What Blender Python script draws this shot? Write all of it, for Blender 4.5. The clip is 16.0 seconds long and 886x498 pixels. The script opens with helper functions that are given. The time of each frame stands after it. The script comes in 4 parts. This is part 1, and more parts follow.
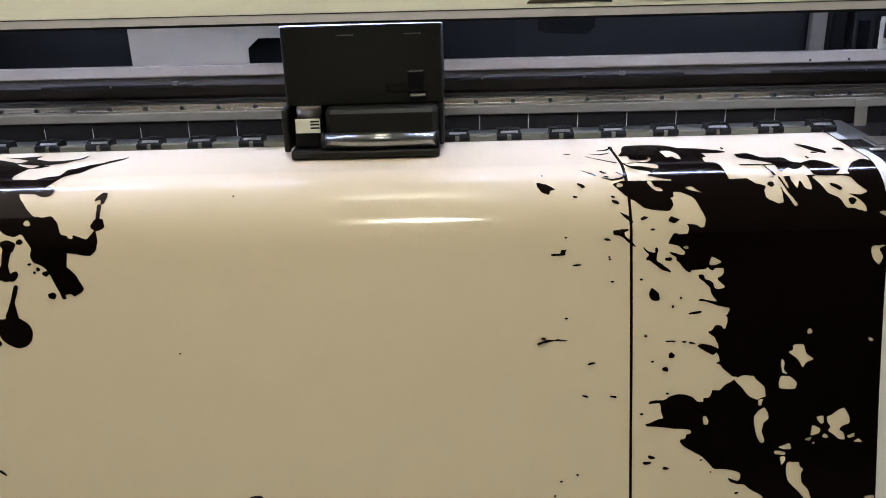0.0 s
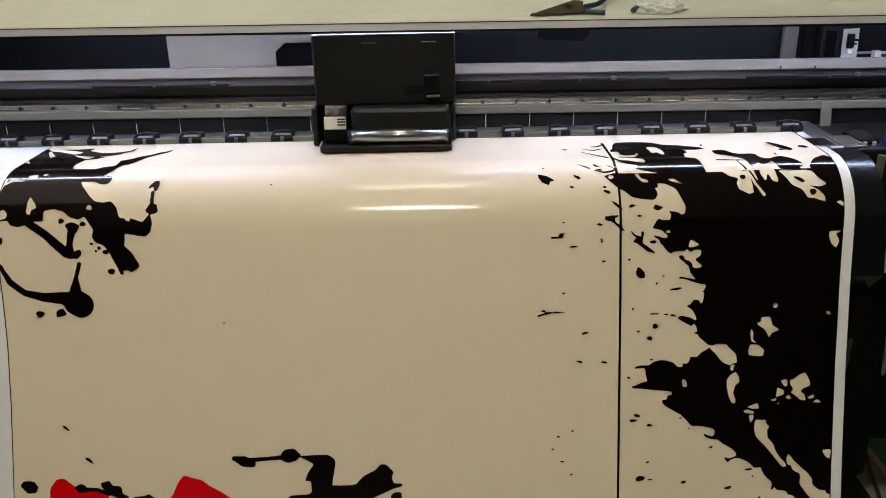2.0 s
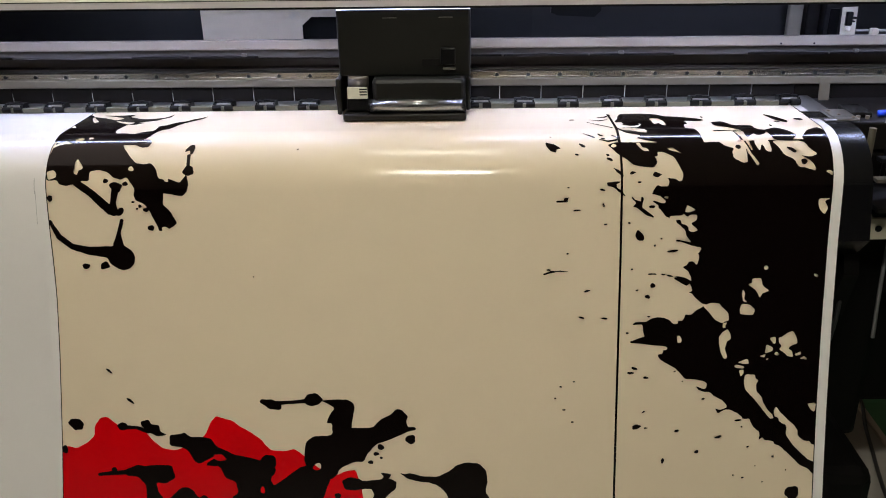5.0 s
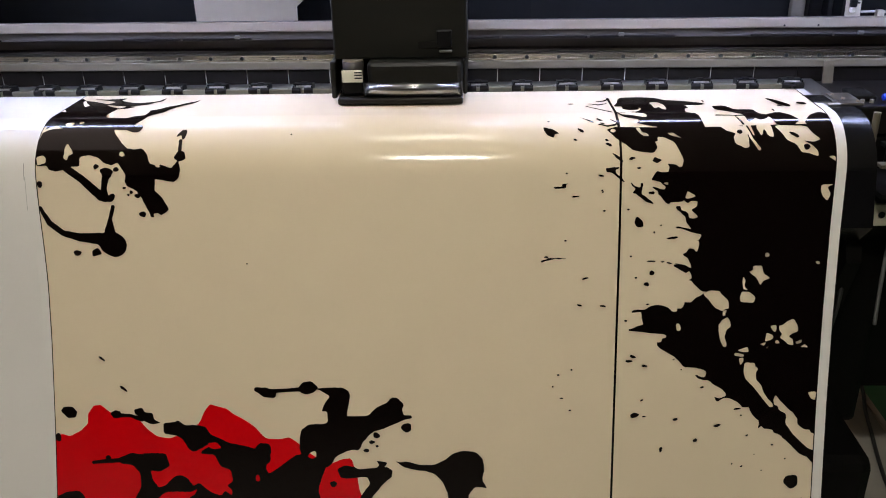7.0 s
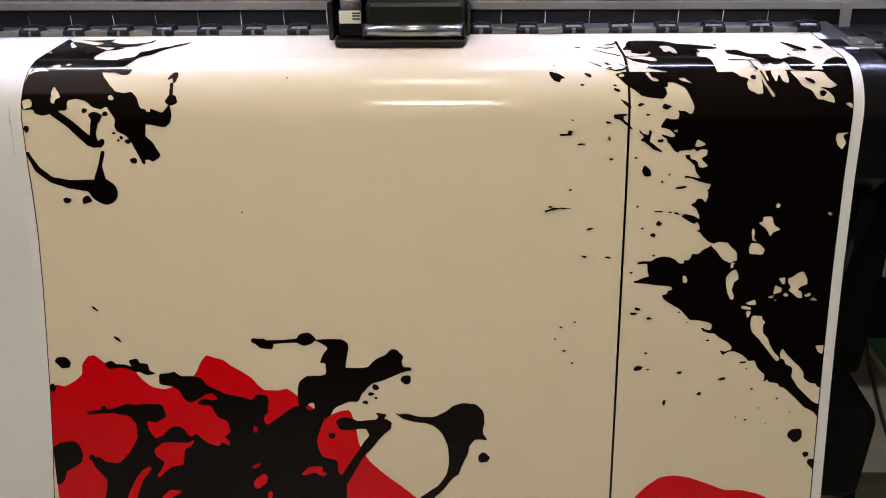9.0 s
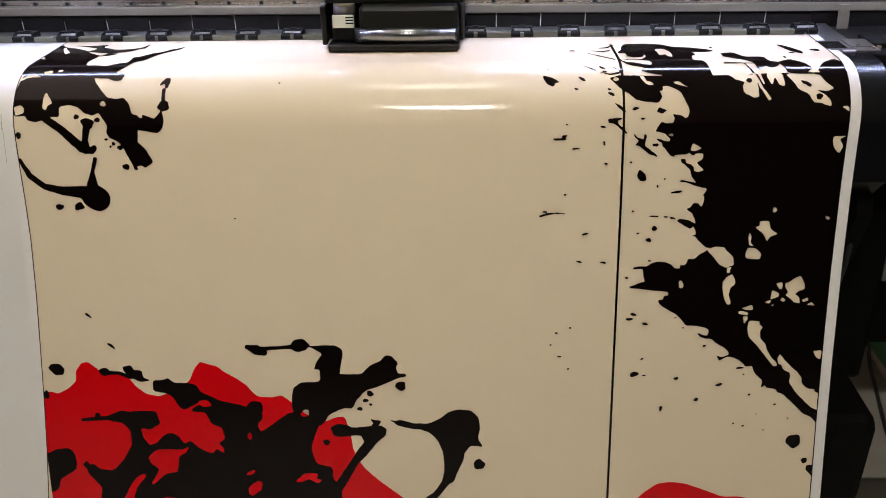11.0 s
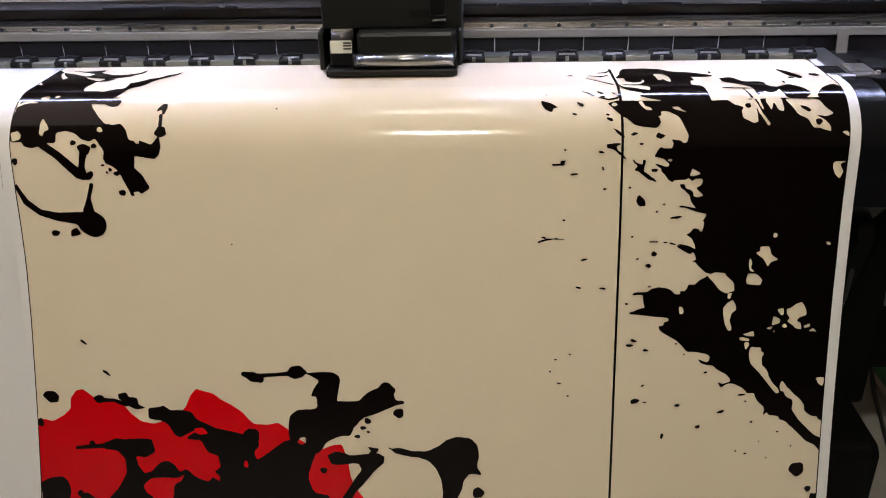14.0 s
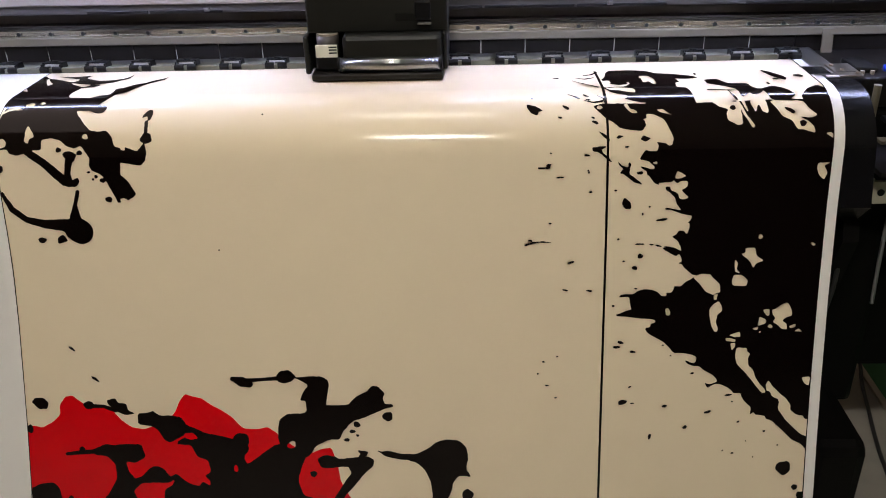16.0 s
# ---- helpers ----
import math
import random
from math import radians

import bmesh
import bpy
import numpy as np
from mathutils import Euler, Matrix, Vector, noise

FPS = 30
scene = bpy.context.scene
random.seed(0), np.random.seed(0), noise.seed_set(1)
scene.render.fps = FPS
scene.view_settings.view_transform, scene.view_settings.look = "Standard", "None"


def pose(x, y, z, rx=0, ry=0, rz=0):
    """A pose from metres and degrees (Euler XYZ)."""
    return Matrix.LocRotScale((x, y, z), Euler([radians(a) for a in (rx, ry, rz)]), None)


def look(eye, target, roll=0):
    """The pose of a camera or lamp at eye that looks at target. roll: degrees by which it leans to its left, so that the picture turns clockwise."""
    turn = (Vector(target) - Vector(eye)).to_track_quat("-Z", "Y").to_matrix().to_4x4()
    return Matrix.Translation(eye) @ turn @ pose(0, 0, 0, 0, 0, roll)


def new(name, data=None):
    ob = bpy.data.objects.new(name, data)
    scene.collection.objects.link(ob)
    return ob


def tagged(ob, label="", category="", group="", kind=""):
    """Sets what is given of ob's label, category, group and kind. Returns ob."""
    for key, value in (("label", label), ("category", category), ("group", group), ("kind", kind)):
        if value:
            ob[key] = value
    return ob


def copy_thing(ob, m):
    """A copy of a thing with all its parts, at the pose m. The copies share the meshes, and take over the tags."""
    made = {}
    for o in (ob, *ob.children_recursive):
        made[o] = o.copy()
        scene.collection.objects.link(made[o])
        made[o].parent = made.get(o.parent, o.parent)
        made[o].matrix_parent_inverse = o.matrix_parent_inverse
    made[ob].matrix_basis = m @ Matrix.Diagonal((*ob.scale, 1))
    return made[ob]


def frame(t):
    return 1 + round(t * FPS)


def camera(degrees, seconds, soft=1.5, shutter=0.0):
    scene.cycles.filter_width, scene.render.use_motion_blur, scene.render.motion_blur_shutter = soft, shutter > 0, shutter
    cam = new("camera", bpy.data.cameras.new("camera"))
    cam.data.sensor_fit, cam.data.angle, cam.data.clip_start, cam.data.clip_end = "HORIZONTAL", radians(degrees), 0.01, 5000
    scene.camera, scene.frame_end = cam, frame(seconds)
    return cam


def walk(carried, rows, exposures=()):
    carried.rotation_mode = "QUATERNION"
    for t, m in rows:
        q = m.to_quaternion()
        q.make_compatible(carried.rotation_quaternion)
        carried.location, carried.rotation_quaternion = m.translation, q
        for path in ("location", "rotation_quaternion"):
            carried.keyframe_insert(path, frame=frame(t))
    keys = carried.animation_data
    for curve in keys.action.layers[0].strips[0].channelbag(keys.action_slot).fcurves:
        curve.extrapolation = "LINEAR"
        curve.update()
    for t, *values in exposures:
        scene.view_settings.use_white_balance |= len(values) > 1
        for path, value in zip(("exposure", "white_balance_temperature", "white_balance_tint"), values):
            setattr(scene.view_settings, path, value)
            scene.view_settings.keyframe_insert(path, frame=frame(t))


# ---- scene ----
cam = camera(55, 16.0, 1.0)
PATH = [
    (0, (0.0466, -0.2663, 1.2911), (0.0013, 1.5921, 0.5534), -1.86),
    (0.5, (0.0326, -0.2910, 1.2991), (0.0031, 1.5652, 0.5551), -2.00),
    (1, (0.0286, -0.3300, 1.3028), (0.0074, 1.5323, 0.5739), -1.92),
    (1.5, (0.0155, -0.3768, 1.3146), (0.0141, 1.4852, 0.5847), -1.32),
    (2, (0.0162, -0.4218, 1.3330), (-0.0077, 1.4330, 0.5851), -1.31),
    (2.5, (0.0175, -0.4660, 1.3255), (-0.0120, 1.3942, 0.5913), -1.25),
    (3, (0.0373, -0.4956, 1.3463), (-0.0137, 1.3539, 0.5868), -1.32),
    (3.5, (0.0279, -0.5218, 1.3401), (-0.0338, 1.3264, 0.5784), -1.13),
    (3.7, (0.0335, -0.5260, 1.3449), (-0.0497, 1.3177, 0.5741), -1.33),
    (6, (0.0363, -0.5152, 1.3518), (-0.0410, 1.3077, 0.5325), -1.14),
    (6.5, (0.0424, -0.5046, 1.3534), (-0.0382, 1.3084, 0.5129), -1.22),
    (7, (0.0423, -0.4999, 1.3522), (-0.0402, 1.3116, 0.5086), -1.26),
    (7.5, (0.0404, -0.4878, 1.3463), (-0.0590, 1.3082, 0.4718), -1.16),
    (8, (0.0363, -0.4749, 1.3532), (-0.0622, 1.2979, 0.4325), -1.00),
    (8.5, (0.0350, -0.4696, 1.3488), (-0.0455, 1.2951, 0.4111), -0.91),
    (9, (0.0381, -0.4627, 1.3392), (-0.0426, 1.2924, 0.3835), -1.02),
    (11.5, (0.0598, -0.4481, 1.3415), (-0.0356, 1.3080, 0.3891), -1.42),
    (12, (0.0659, -0.4434, 1.3330), (-0.0323, 1.3233, 0.4008), -1.33),
    (12.5, (0.0754, -0.4359, 1.3379), (-0.0417, 1.3225, 0.3922), -1.71),
    (13, (0.0667, -0.4327, 1.3350), (-0.0355, 1.3253, 0.3867), -1.64),
    (13.5, (0.0732, -0.4323, 1.3386), (-0.0365, 1.3322, 0.4035), -1.71),
    (14, (0.0609, -0.4368, 1.3457), (-0.0364, 1.3396, 0.4319), -1.51),
    (14.5, (0.0799, -0.4317, 1.3528), (-0.0488, 1.3428, 0.4392), -1.88),
    (15, (0.0705, -0.4370, 1.3436), (-0.0387, 1.3468, 0.4457), -1.76),
    (15.5, (0.0903, -0.4328, 1.3504), (-0.0302, 1.3443, 0.4407), -2.02),
    (16, (0.0728, -0.4307, 1.3632), (-0.0117, 1.3376, 0.4327), -1.84),
]
walk(cam, [(t, look(eye, target, roll)) for t, eye, target, roll in PATH], exposures=[(0.0, -0.02, 6500, 3), (2.0, -0.04, 6500, 4), (3.5, 0.05, 6500, 6), (7.0, 0.05, 6500, 8), (9.0, 0.18, 6500, 10), (16.0, 0.13, 6500, 10)])

# ---- world: a closed workshop, only a faint sky outside ----
world = bpy.data.worlds.new("world")
scene.world = world
world.use_nodes = True
world.node_tree.nodes["Background"].inputs[0].default_value = (0.6, 0.7, 0.9, 1)
world.node_tree.nodes["Background"].inputs[1].default_value = 0.05

LED_POWER = 86.0        # white strip under the cover's lip
PANEL_POWER = 152.0      # ceiling panels


# ---- materials ----
def material(name, colour, rough=0.5, metal=0.0, var=0.08, scale=40.0, bump=0.0, coat=0.0, stretch=(1, 1, 1), dirt=None, dirt_amount=0.0, grain=400.0, spec=0.5):
    """A painted, metal or plastic surface with mottling at two scales, fine relief and optional stains."""
    m = bpy.data.materials.new(name)
    m.use_nodes = True
    nt = m.node_tree
    n, link = nt.nodes, nt.links
    b = n["Principled BSDF"]
    b.inputs["Metallic"].default_value = metal
    b.inputs["Specular IOR Level"].default_value = spec
    b.inputs["Coat Weight"].default_value = coat
    b.inputs["Coat Roughness"].default_value = 0.08
    co = n.new("ShaderNodeTexCoord")
    mp = n.new("ShaderNodeMapping")
    mp.inputs["Scale"].default_value = stretch
    link.new(co.outputs["Object"], mp.inputs["Vector"])
    big = n.new("ShaderNodeTexNoise")
    big.inputs["Scale"].default_value = scale * 0.15
    big.inputs["Detail"].default_value = 6
    fine = n.new("ShaderNodeTexNoise")
    fine.inputs["Scale"].default_value = scale
    fine.inputs["Detail"].default_value = 4
    for k in (big, fine):
        link.new(mp.outputs["Vector"], k.inputs["Vector"])
    add = n.new("ShaderNodeMath")
    add.operation = "ADD"
    link.new(big.outputs["Fac"], add.inputs[0])
    link.new(fine.outputs["Fac"], add.inputs[1])
    rng = n.new("ShaderNodeMapRange")
    rng.inputs["From Min"].default_value, rng.inputs["From Max"].default_value = 0.6, 1.4
    rng.inputs["To Min"].default_value, rng.inputs["To Max"].default_value = 1 - var, 1 + var
    link.new(add.outputs[0], rng.inputs["Value"])
    mul = n.new("ShaderNodeVectorMath")
    mul.operation = "SCALE"
    mul.inputs[0].default_value = colour
    link.new(rng.outputs["Result"], mul.inputs["Scale"])
    last = mul.outputs["Vector"]
    if dirt:
        st = n.new("ShaderNodeTexNoise")
        st.inputs["Scale"].default_value = scale * 0.35
        st.inputs["Detail"].default_value = 8
        st.inputs["Roughness"].default_value = 0.7
        link.new(mp.outputs["Vector"], st.inputs["Vector"])
        ramp = n.new("ShaderNodeMapRange")
        ramp.inputs["From Min"].default_value, ramp.inputs["From Max"].default_value = 0.55, 0.75
        ramp.inputs["To Max"].default_value = dirt_amount
        link.new(st.outputs["Fac"], ramp.inputs["Value"])
        mix = n.new("ShaderNodeMix")
        mix.data_type = "RGBA"
        mix.inputs["B"].default_value = (*dirt, 1)
        link.new(ramp.outputs["Result"], mix.inputs["Factor"])
        link.new(last, mix.inputs["A"])
        last = mix.outputs["Result"]
    link.new(last, b.inputs["Base Color"])
    rr = n.new("ShaderNodeMapRange")
    rr.inputs["From Min"].default_value, rr.inputs["From Max"].default_value = 0.3, 0.7
    rr.inputs["To Min"].default_value, rr.inputs["To Max"].default_value = max(rough * 0.8, 0.02), min(rough * 1.2, 1)
    link.new(big.outputs["Fac"], rr.inputs["Value"])
    link.new(rr.outputs["Result"], b.inputs["Roughness"])
    if bump:
        gr = n.new("ShaderNodeTexNoise")
        gr.inputs["Scale"].default_value = grain
        link.new(mp.outputs["Vector"], gr.inputs["Vector"])
        bp = n.new("ShaderNodeBump")
        bp.inputs["Strength"].default_value = bump
        bp.inputs["Distance"].default_value = 0.001
        link.new(gr.outputs["Fac"], bp.inputs["Height"])
        link.new(bp.outputs["Normal"], b.inputs["Normal"])
    return m


def glow(name, colour, strength):
    m = bpy.data.materials.new(name)
    m.use_nodes = True
    b = m.node_tree.nodes["Principled BSDF"]
    b.inputs["Base Color"].default_value = (0.8, 0.8, 0.8, 1)
    b.inputs["Emission Color"].default_value = (*colour, 1)
    b.inputs["Emission Strength"].default_value = strength
    return m


VINYL = material("white_vinyl", (0.80, 0.765, 0.74), 0.11, var=0.02, scale=12, bump=0.03, grain=30)
CREAM = material("cream_print", (0.76, 0.635, 0.465), 0.13, var=0.02, scale=12, bump=0.03, grain=30, spec=0.22)
BLACK_INK = material("black_ink", (0.0036, 0.0018, 0.0016), 0.10, var=0.10, scale=15, bump=0.03, grain=30, spec=0.3)
RED_INK = material("red_ink", (0.66, 0.0, 0.004), 0.14, var=0.04, scale=15, bump=0.03, grain=30)
COVER = material("cream_powder_coat", (0.70, 0.68, 0.575), 0.45, var=0.04, scale=30, bump=0.10, dirt=(0.45, 0.40, 0.28), dirt_amount=0.25)
ALU = material("brushed_aluminium", (0.285, 0.240, 0.190), 0.42, 0.25, var=0.06, scale=60, bump=0.08, stretch=(0.05, 1, 1), dirt=(0.25, 0.24, 0.22), dirt_amount=0.3)
ALU_DARK = material("dark_anodised_aluminium", (0.078, 0.070, 0.066), 0.42, 0.5, var=0.12, scale=60, bump=0.08, stretch=(0.05, 1, 1), dirt=(0.04, 0.035, 0.03), dirt_amount=0.5)
GREY_PAINT = material("grey_painted_metal", (0.152, 0.132, 0.094), 0.5, 0.2, var=0.08, scale=40, bump=0.08, stretch=(0.15, 1, 1), dirt=(0.16, 0.13, 0.09), dirt_amount=0.5)
STEEL = material("oily_rail_steel", (0.34, 0.31, 0.255), 0.26, 0.95, var=0.04, scale=60, bump=0.03, stretch=(0.02, 1, 1), dirt=(0.20, 0.17, 0.12), dirt_amount=0.3)
BLACK_METAL = material("black_coated_plate", (0.0078, 0.0064, 0.0056), 0.45, 0.0, var=0.15, scale=50, bump=0.08, spec=0.22)
BLACK_PLASTIC = material("black_plastic", (0.0045, 0.0045, 0.005), 0.38, 0.0, var=0.15, scale=80, bump=0.10, spec=0.15)
CARRIAGE_BLACK = material("satin_black_carriage_cover", (0.0075, 0.0075, 0.006), 0.5, 0.0, var=0.15, scale=40, bump=0.08, spec=0.3)
RUBBER = material("dark_grey_rubber", (0.006, 0.0056, 0.005), 0.7, 0.0, var=0.2, scale=120, bump=0.15, spec=0.15)
APRON = material("black_anodised_apron", (0.004, 0.004, 0.005), 0.22, 0.0, var=0.12, scale=30, bump=0.05, stretch=(0.1, 1, 1))
PLATEN = material("grey_platen_metal", (0.13, 0.125, 0.115), 0.38, 0.6, var=0.08, scale=50, bump=0.06, dirt=(0.12, 0.11, 0.10), dirt_amount=0.4)
NAVY = material("navy_grey_back_panel", (0.0125, 0.0118, 0.0118), 0.5, 0.0, var=0.18, scale=20, bump=0.06, dirt=(0.010, 0.010, 0.013), dirt_amount=0.5)
CARD = material("white_card", (0.74, 0.64, 0.48), 0.6, 0.0, var=0.05, scale=40, bump=0.05, dirt=(0.45, 0.46, 0.50), dirt_amount=0.5)
WHITE_PLASTIC = material("white_plastic", (0.42, 0.38, 0.30), 0.4, 0.0, var=0.06, scale=60, bump=0.05, dirt=(0.4, 0.35, 0.25), dirt_amount=0.3)
SCISSOR_STEEL = material("brown_stained_steel", (0.10, 0.075, 0.055), 0.45, 0.5, var=0.2, scale=120, bump=0.1, dirt=(0.05, 0.035, 0.02), dirt_amount=0.6)
SCISSOR_GRIP = material("dark_teal_plastic", (0.010, 0.035, 0.042), 0.3, 0.0, var=0.1, scale=80)
TISSUE = material("white_tissue", (0.80, 0.79, 0.74), 0.9, 0.0, var=0.05, scale=80, bump=0.3)
BLUE_PLASTIC = material("blue_plastic", (0.01, 0.05, 0.60), 0.3, 0.0, var=0.1, scale=80)
WALL_PAINT = material("grey_wall_paint", (0.46, 0.40, 0.34), 0.8, 0.0, var=0.05, scale=6, bump=0.1, dirt=(0.5, 0.47, 0.4), dirt_amount=0.3)
CEILING_PAINT = material("white_ceiling_board", (0.78, 0.77, 0.72), 0.85, 0.0, var=0.04, scale=6, bump=0.1)
# near-black brown, set so the glossy ink has little to mirror
WALL_DARK = material("dark_unseen_wall", (0.03, 0.021, 0.018), 0.8, 0.0, var=0.1, scale=6, bump=0.1)
FLOOR_GREY = material("grey_floor_paint", (0.33, 0.30, 0.26), 0.5, 0.0, var=0.10, scale=10, bump=0.1, dirt=(0.2, 0.2, 0.18), dirt_amount=0.5)
FLOOR_GREEN = material("green_floor_paint", (0.03, 0.16, 0.06), 0.5, 0.0, var=0.15, scale=10, bump=0.1, dirt=(0.03, 0.08, 0.04), dirt_amount=0.5)
DULL_BAR = material("dull_bar_metal", (0.20, 0.18, 0.15), 0.35, 0.7, var=0.1, scale=60, bump=0.06, stretch=(0.1, 1, 1))
CLIP_GREY = material("dull_grey_clip_metal", (0.125, 0.118, 0.10), 0.4, 0.4, var=0.1, scale=120, bump=0.05)
BEAM_GREY = material("mid_grey_beam_metal", (0.075, 0.068, 0.06), 0.45, 0.3, var=0.1, scale=60, bump=0.06, stretch=(0.05, 1, 1))
LIP_METAL = material("pale_lip_metal", (0.72, 0.67, 0.68), 0.4, 0.2, var=0.06, scale=60, bump=0.08, stretch=(0.05, 1, 1), dirt=(0.3, 0.27, 0.25), dirt_amount=0.4)
STRIP_GREY = material("dull_strip_metal", (0.12, 0.115, 0.082), 0.5, 0.2, var=0.12, scale=60, bump=0.08, stretch=(0.15, 1, 1), dirt=(0.06, 0.06, 0.05), dirt_amount=0.5)
BACK_BLACK = material("near_black_back_panel", (0.0070, 0.0066, 0.0060), 0.5, 0.0, var=0.2, scale=20, bump=0.06, dirt=(0.006, 0.006, 0.008), dirt_amount=0.5)
BAR_GLOSS = material("polished_dark_metal", (0.30, 0.30, 0.30), 0.24, 0.9, var=0.06, scale=60, bump=0.03, stretch=(0.05, 1, 1))
LEG_BLACK = material("dull_black_leg_paint", (0.0032, 0.0028, 0.0026), 0.55, 0.0, var=0.3, scale=30, bump=0.08, spec=0.10)
TUBE_GREY = material("translucent_grey_tube", (0.16, 0.16, 0.16), 0.4, 0.0, var=0.1, scale=80)
CABLE = material("black_cable_sheath", (0.015, 0.015, 0.015), 0.5, 0.0, var=0.1, scale=80)
GREY_CABLE = material("grey_cable_sheath", (0.28, 0.27, 0.25), 0.5, 0.0, var=0.1, scale=80)
WHITE_SLOT = material("pale_divider", (0.62, 0.62, 0.60), 0.4, 0.0, var=0.05, scale=60)
LED_GLOW = glow("led_light", (0.78, 0.88, 1.42), LED_POWER)
PANEL_GLOW = glow("panel_light", (0.99, 0.955, 0.86), PANEL_POWER)
PANEL_DIM = glow("dim_panel_light", (1.0, 0.93, 0.80), PANEL_POWER * 0.14)
# weak warm emission, only there to be mirrored in the left ink splash
REFLECTED_GLOW = glow("reflected_warm_glow", (1.0, 0.79, 0.71), 0.82)


# ---- mesh helpers ----
def mesh_from(bm, name, mat, smooth=False):
    me = bpy.data.meshes.new(name)
    bm.normal_update()
    bm.to_mesh(me)
    bm.free()
    me.materials.append(mat)
    if smooth:
        me.polygons.foreach_set("use_smooth", [True] * len(me.polygons))
    return me


def part(name, bm, mat, parent, label="", smooth=False):
    ob = new(name, mesh_from(bm, name, mat, smooth))
    ob.parent = parent
    if label:
        tagged(ob, label)
    return ob


def thing(name, label, category, group="", at=(0, 0, 0), kind=""):
    ob = new(name)
    ob.empty_display_size = 0.05
    ob.location = at
    return tagged(ob, label, category, group, kind)


def box(x0, x1, y0, y1, z0, z1, bevel=0.002, bm=None):
    bm = bm or bmesh.new()
    r = bmesh.ops.create_cube(bm, size=1, matrix=Matrix.LocRotScale(((x0 + x1) / 2, (y0 + y1) / 2, (z0 + z1) / 2), None, (x1 - x0, y1 - y0, z1 - z0)))
    if bevel:
        es = list({e for v in r["verts"] for e in v.link_edges})
        bmesh.ops.bevel(bm, geom=es, offset=bevel, segments=2, affect="EDGES", profile=0.5)
    return bm


def rod(a, b, r, seg=16, r2=None, bm=None):
    bm = bm or bmesh.new()
    a, b = Vector(a), Vector(b)
    d = b - a
    m = Matrix.Translation((a + b) / 2) @ d.to_track_quat("Z", "Y").to_matrix().to_4x4()
    bmesh.ops.create_cone(bm, cap_ends=True, segments=seg, radius1=r, radius2=r if r2 is None else r2, depth=d.length, matrix=m)
    return bm


def extrude_profile(pts, x0, x1, bm=None, cuts=1):
    """A closed (y, z) outline pushed along x, with both ends closed."""
    bm = bm or bmesh.new()
    rings = []
    for i in range(cuts + 1):
        x = x0 + (x1 - x0) * i / cuts
        rings.append([bm.verts.new((x, y, z)) for y, z in pts])
    n = len(pts)
    for a, b in zip(rings, rings[1:]):
        for i in range(n):
            bm.faces.new((a[i], a[(i + 1) % n], b[(i + 1) % n], b[i]))
    bm.faces.new(rings[0][::-1])
    bm.faces.new(rings[-1])
    bmesh.ops.recalc_face_normals(bm, faces=bm.faces)
    return bm


def slab(outline, y0, y1):
    """A flat plate in the x-z plane with an (x, z) outline, from y0 to y1."""
    bm = bmesh.new()
    a = [bm.verts.new((x, y0, z)) for x, z in outline]
    b = [bm.verts.new((x, y1, z)) for x, z in outline]
    n = len(outline)
    bm.faces.new(a)
    bm.faces.new(b[::-1])
    for i in range(n):
        bm.faces.new((a[i], b[i], b[(i + 1) % n], a[(i + 1) % n]))
    bmesh.ops.recalc_face_normals(bm, faces=bm.faces)
    return bm


def tube(points, r, seg=8, closed=False):
    """A round tube through points, smoothed between them."""
    pts = [Vector(p) for p in points]
    fine = []
    for i in range(len(pts) - (0 if closed else 1)):
        g = lambda k: pts[k % len(pts)] if closed else pts[min(max(k, 0), len(pts) - 1)]
        p0, p1, p2, p3 = g(i - 1), g(i), g(i + 1), g(i + 2)
        for k in range(6):
            t = k / 6
            fine.append(0.5 * (2 * p1 + (p2 - p0) * t + (2 * p0 - 5 * p1 + 4 * p2 - p3) * t * t + (3 * p1 - p0 - 3 * p2 + p3) * t ** 3))
    if not closed:
        fine.append(pts[-1])
    bm = bmesh.new()
    rings = []
    for i, p in enumerate(fine):
        q = fine[(i + 1) % len(fine)] if closed or i < len(fine) - 1 else p
        o = fine[i - 1] if closed or i else p
        m = (q - o).to_track_quat("Z", "Y").to_matrix()
        rings.append([bm.verts.new(p + m @ Vector((r * math.cos(a), r * math.sin(a), 0))) for a in np.linspace(0, 2 * math.pi, seg, endpoint=False)])
    pairs = list(zip(rings, rings[1:])) + ([(rings[-1], rings[0])] if closed else [])
    for a, b in pairs:
        for k in range(seg):
            bm.faces.new((a[k], a[(k + 1) % seg], b[(k + 1) % seg], b[k]))
    if not closed:
        bm.faces.new(rings[0][::-1])
        bm.faces.new(rings[-1])
    return bm


# ---- the room ----
def room_box(name, x0, x1, y0, y1, z0, z1, mat, label, category):
    ob = new(name, mesh_from(box(x0, x1, y0, y1, z0, z1, 0), name, mat))
    return tagged(ob, label, category, kind="structure")


room_box("floor", -3.6, 3.6, -5.2, 3.2, -0.1, 0.0, FLOOR_GREY, "grey painted concrete workshop floor", "floor")
room_box("ceiling", -3.6, 3.6, -5.2, 3.2, 2.80, 2.9, CEILING_PAINT, "white board ceiling with light panels", "ceiling")
room_box("wall_north", -3.5, 3.5, 3.1, 3.2, 0.0, 2.80, WALL_PAINT, "grey painted workshop wall", "wall")
# unseen wall behind the camera, made dark to keep ink reflections black
room_box("wall_south", -3.5, 3.5, -5.2, -5.1, 0.0, 2.80, WALL_DARK, "dark brown-grey unseen wall that keeps ink reflections black", "wall")
room_box("wall_west", -3.6, -3.5, -5.2, 3.2, 0.0, 2.80, WALL_PAINT, "grey painted workshop wall", "wall")
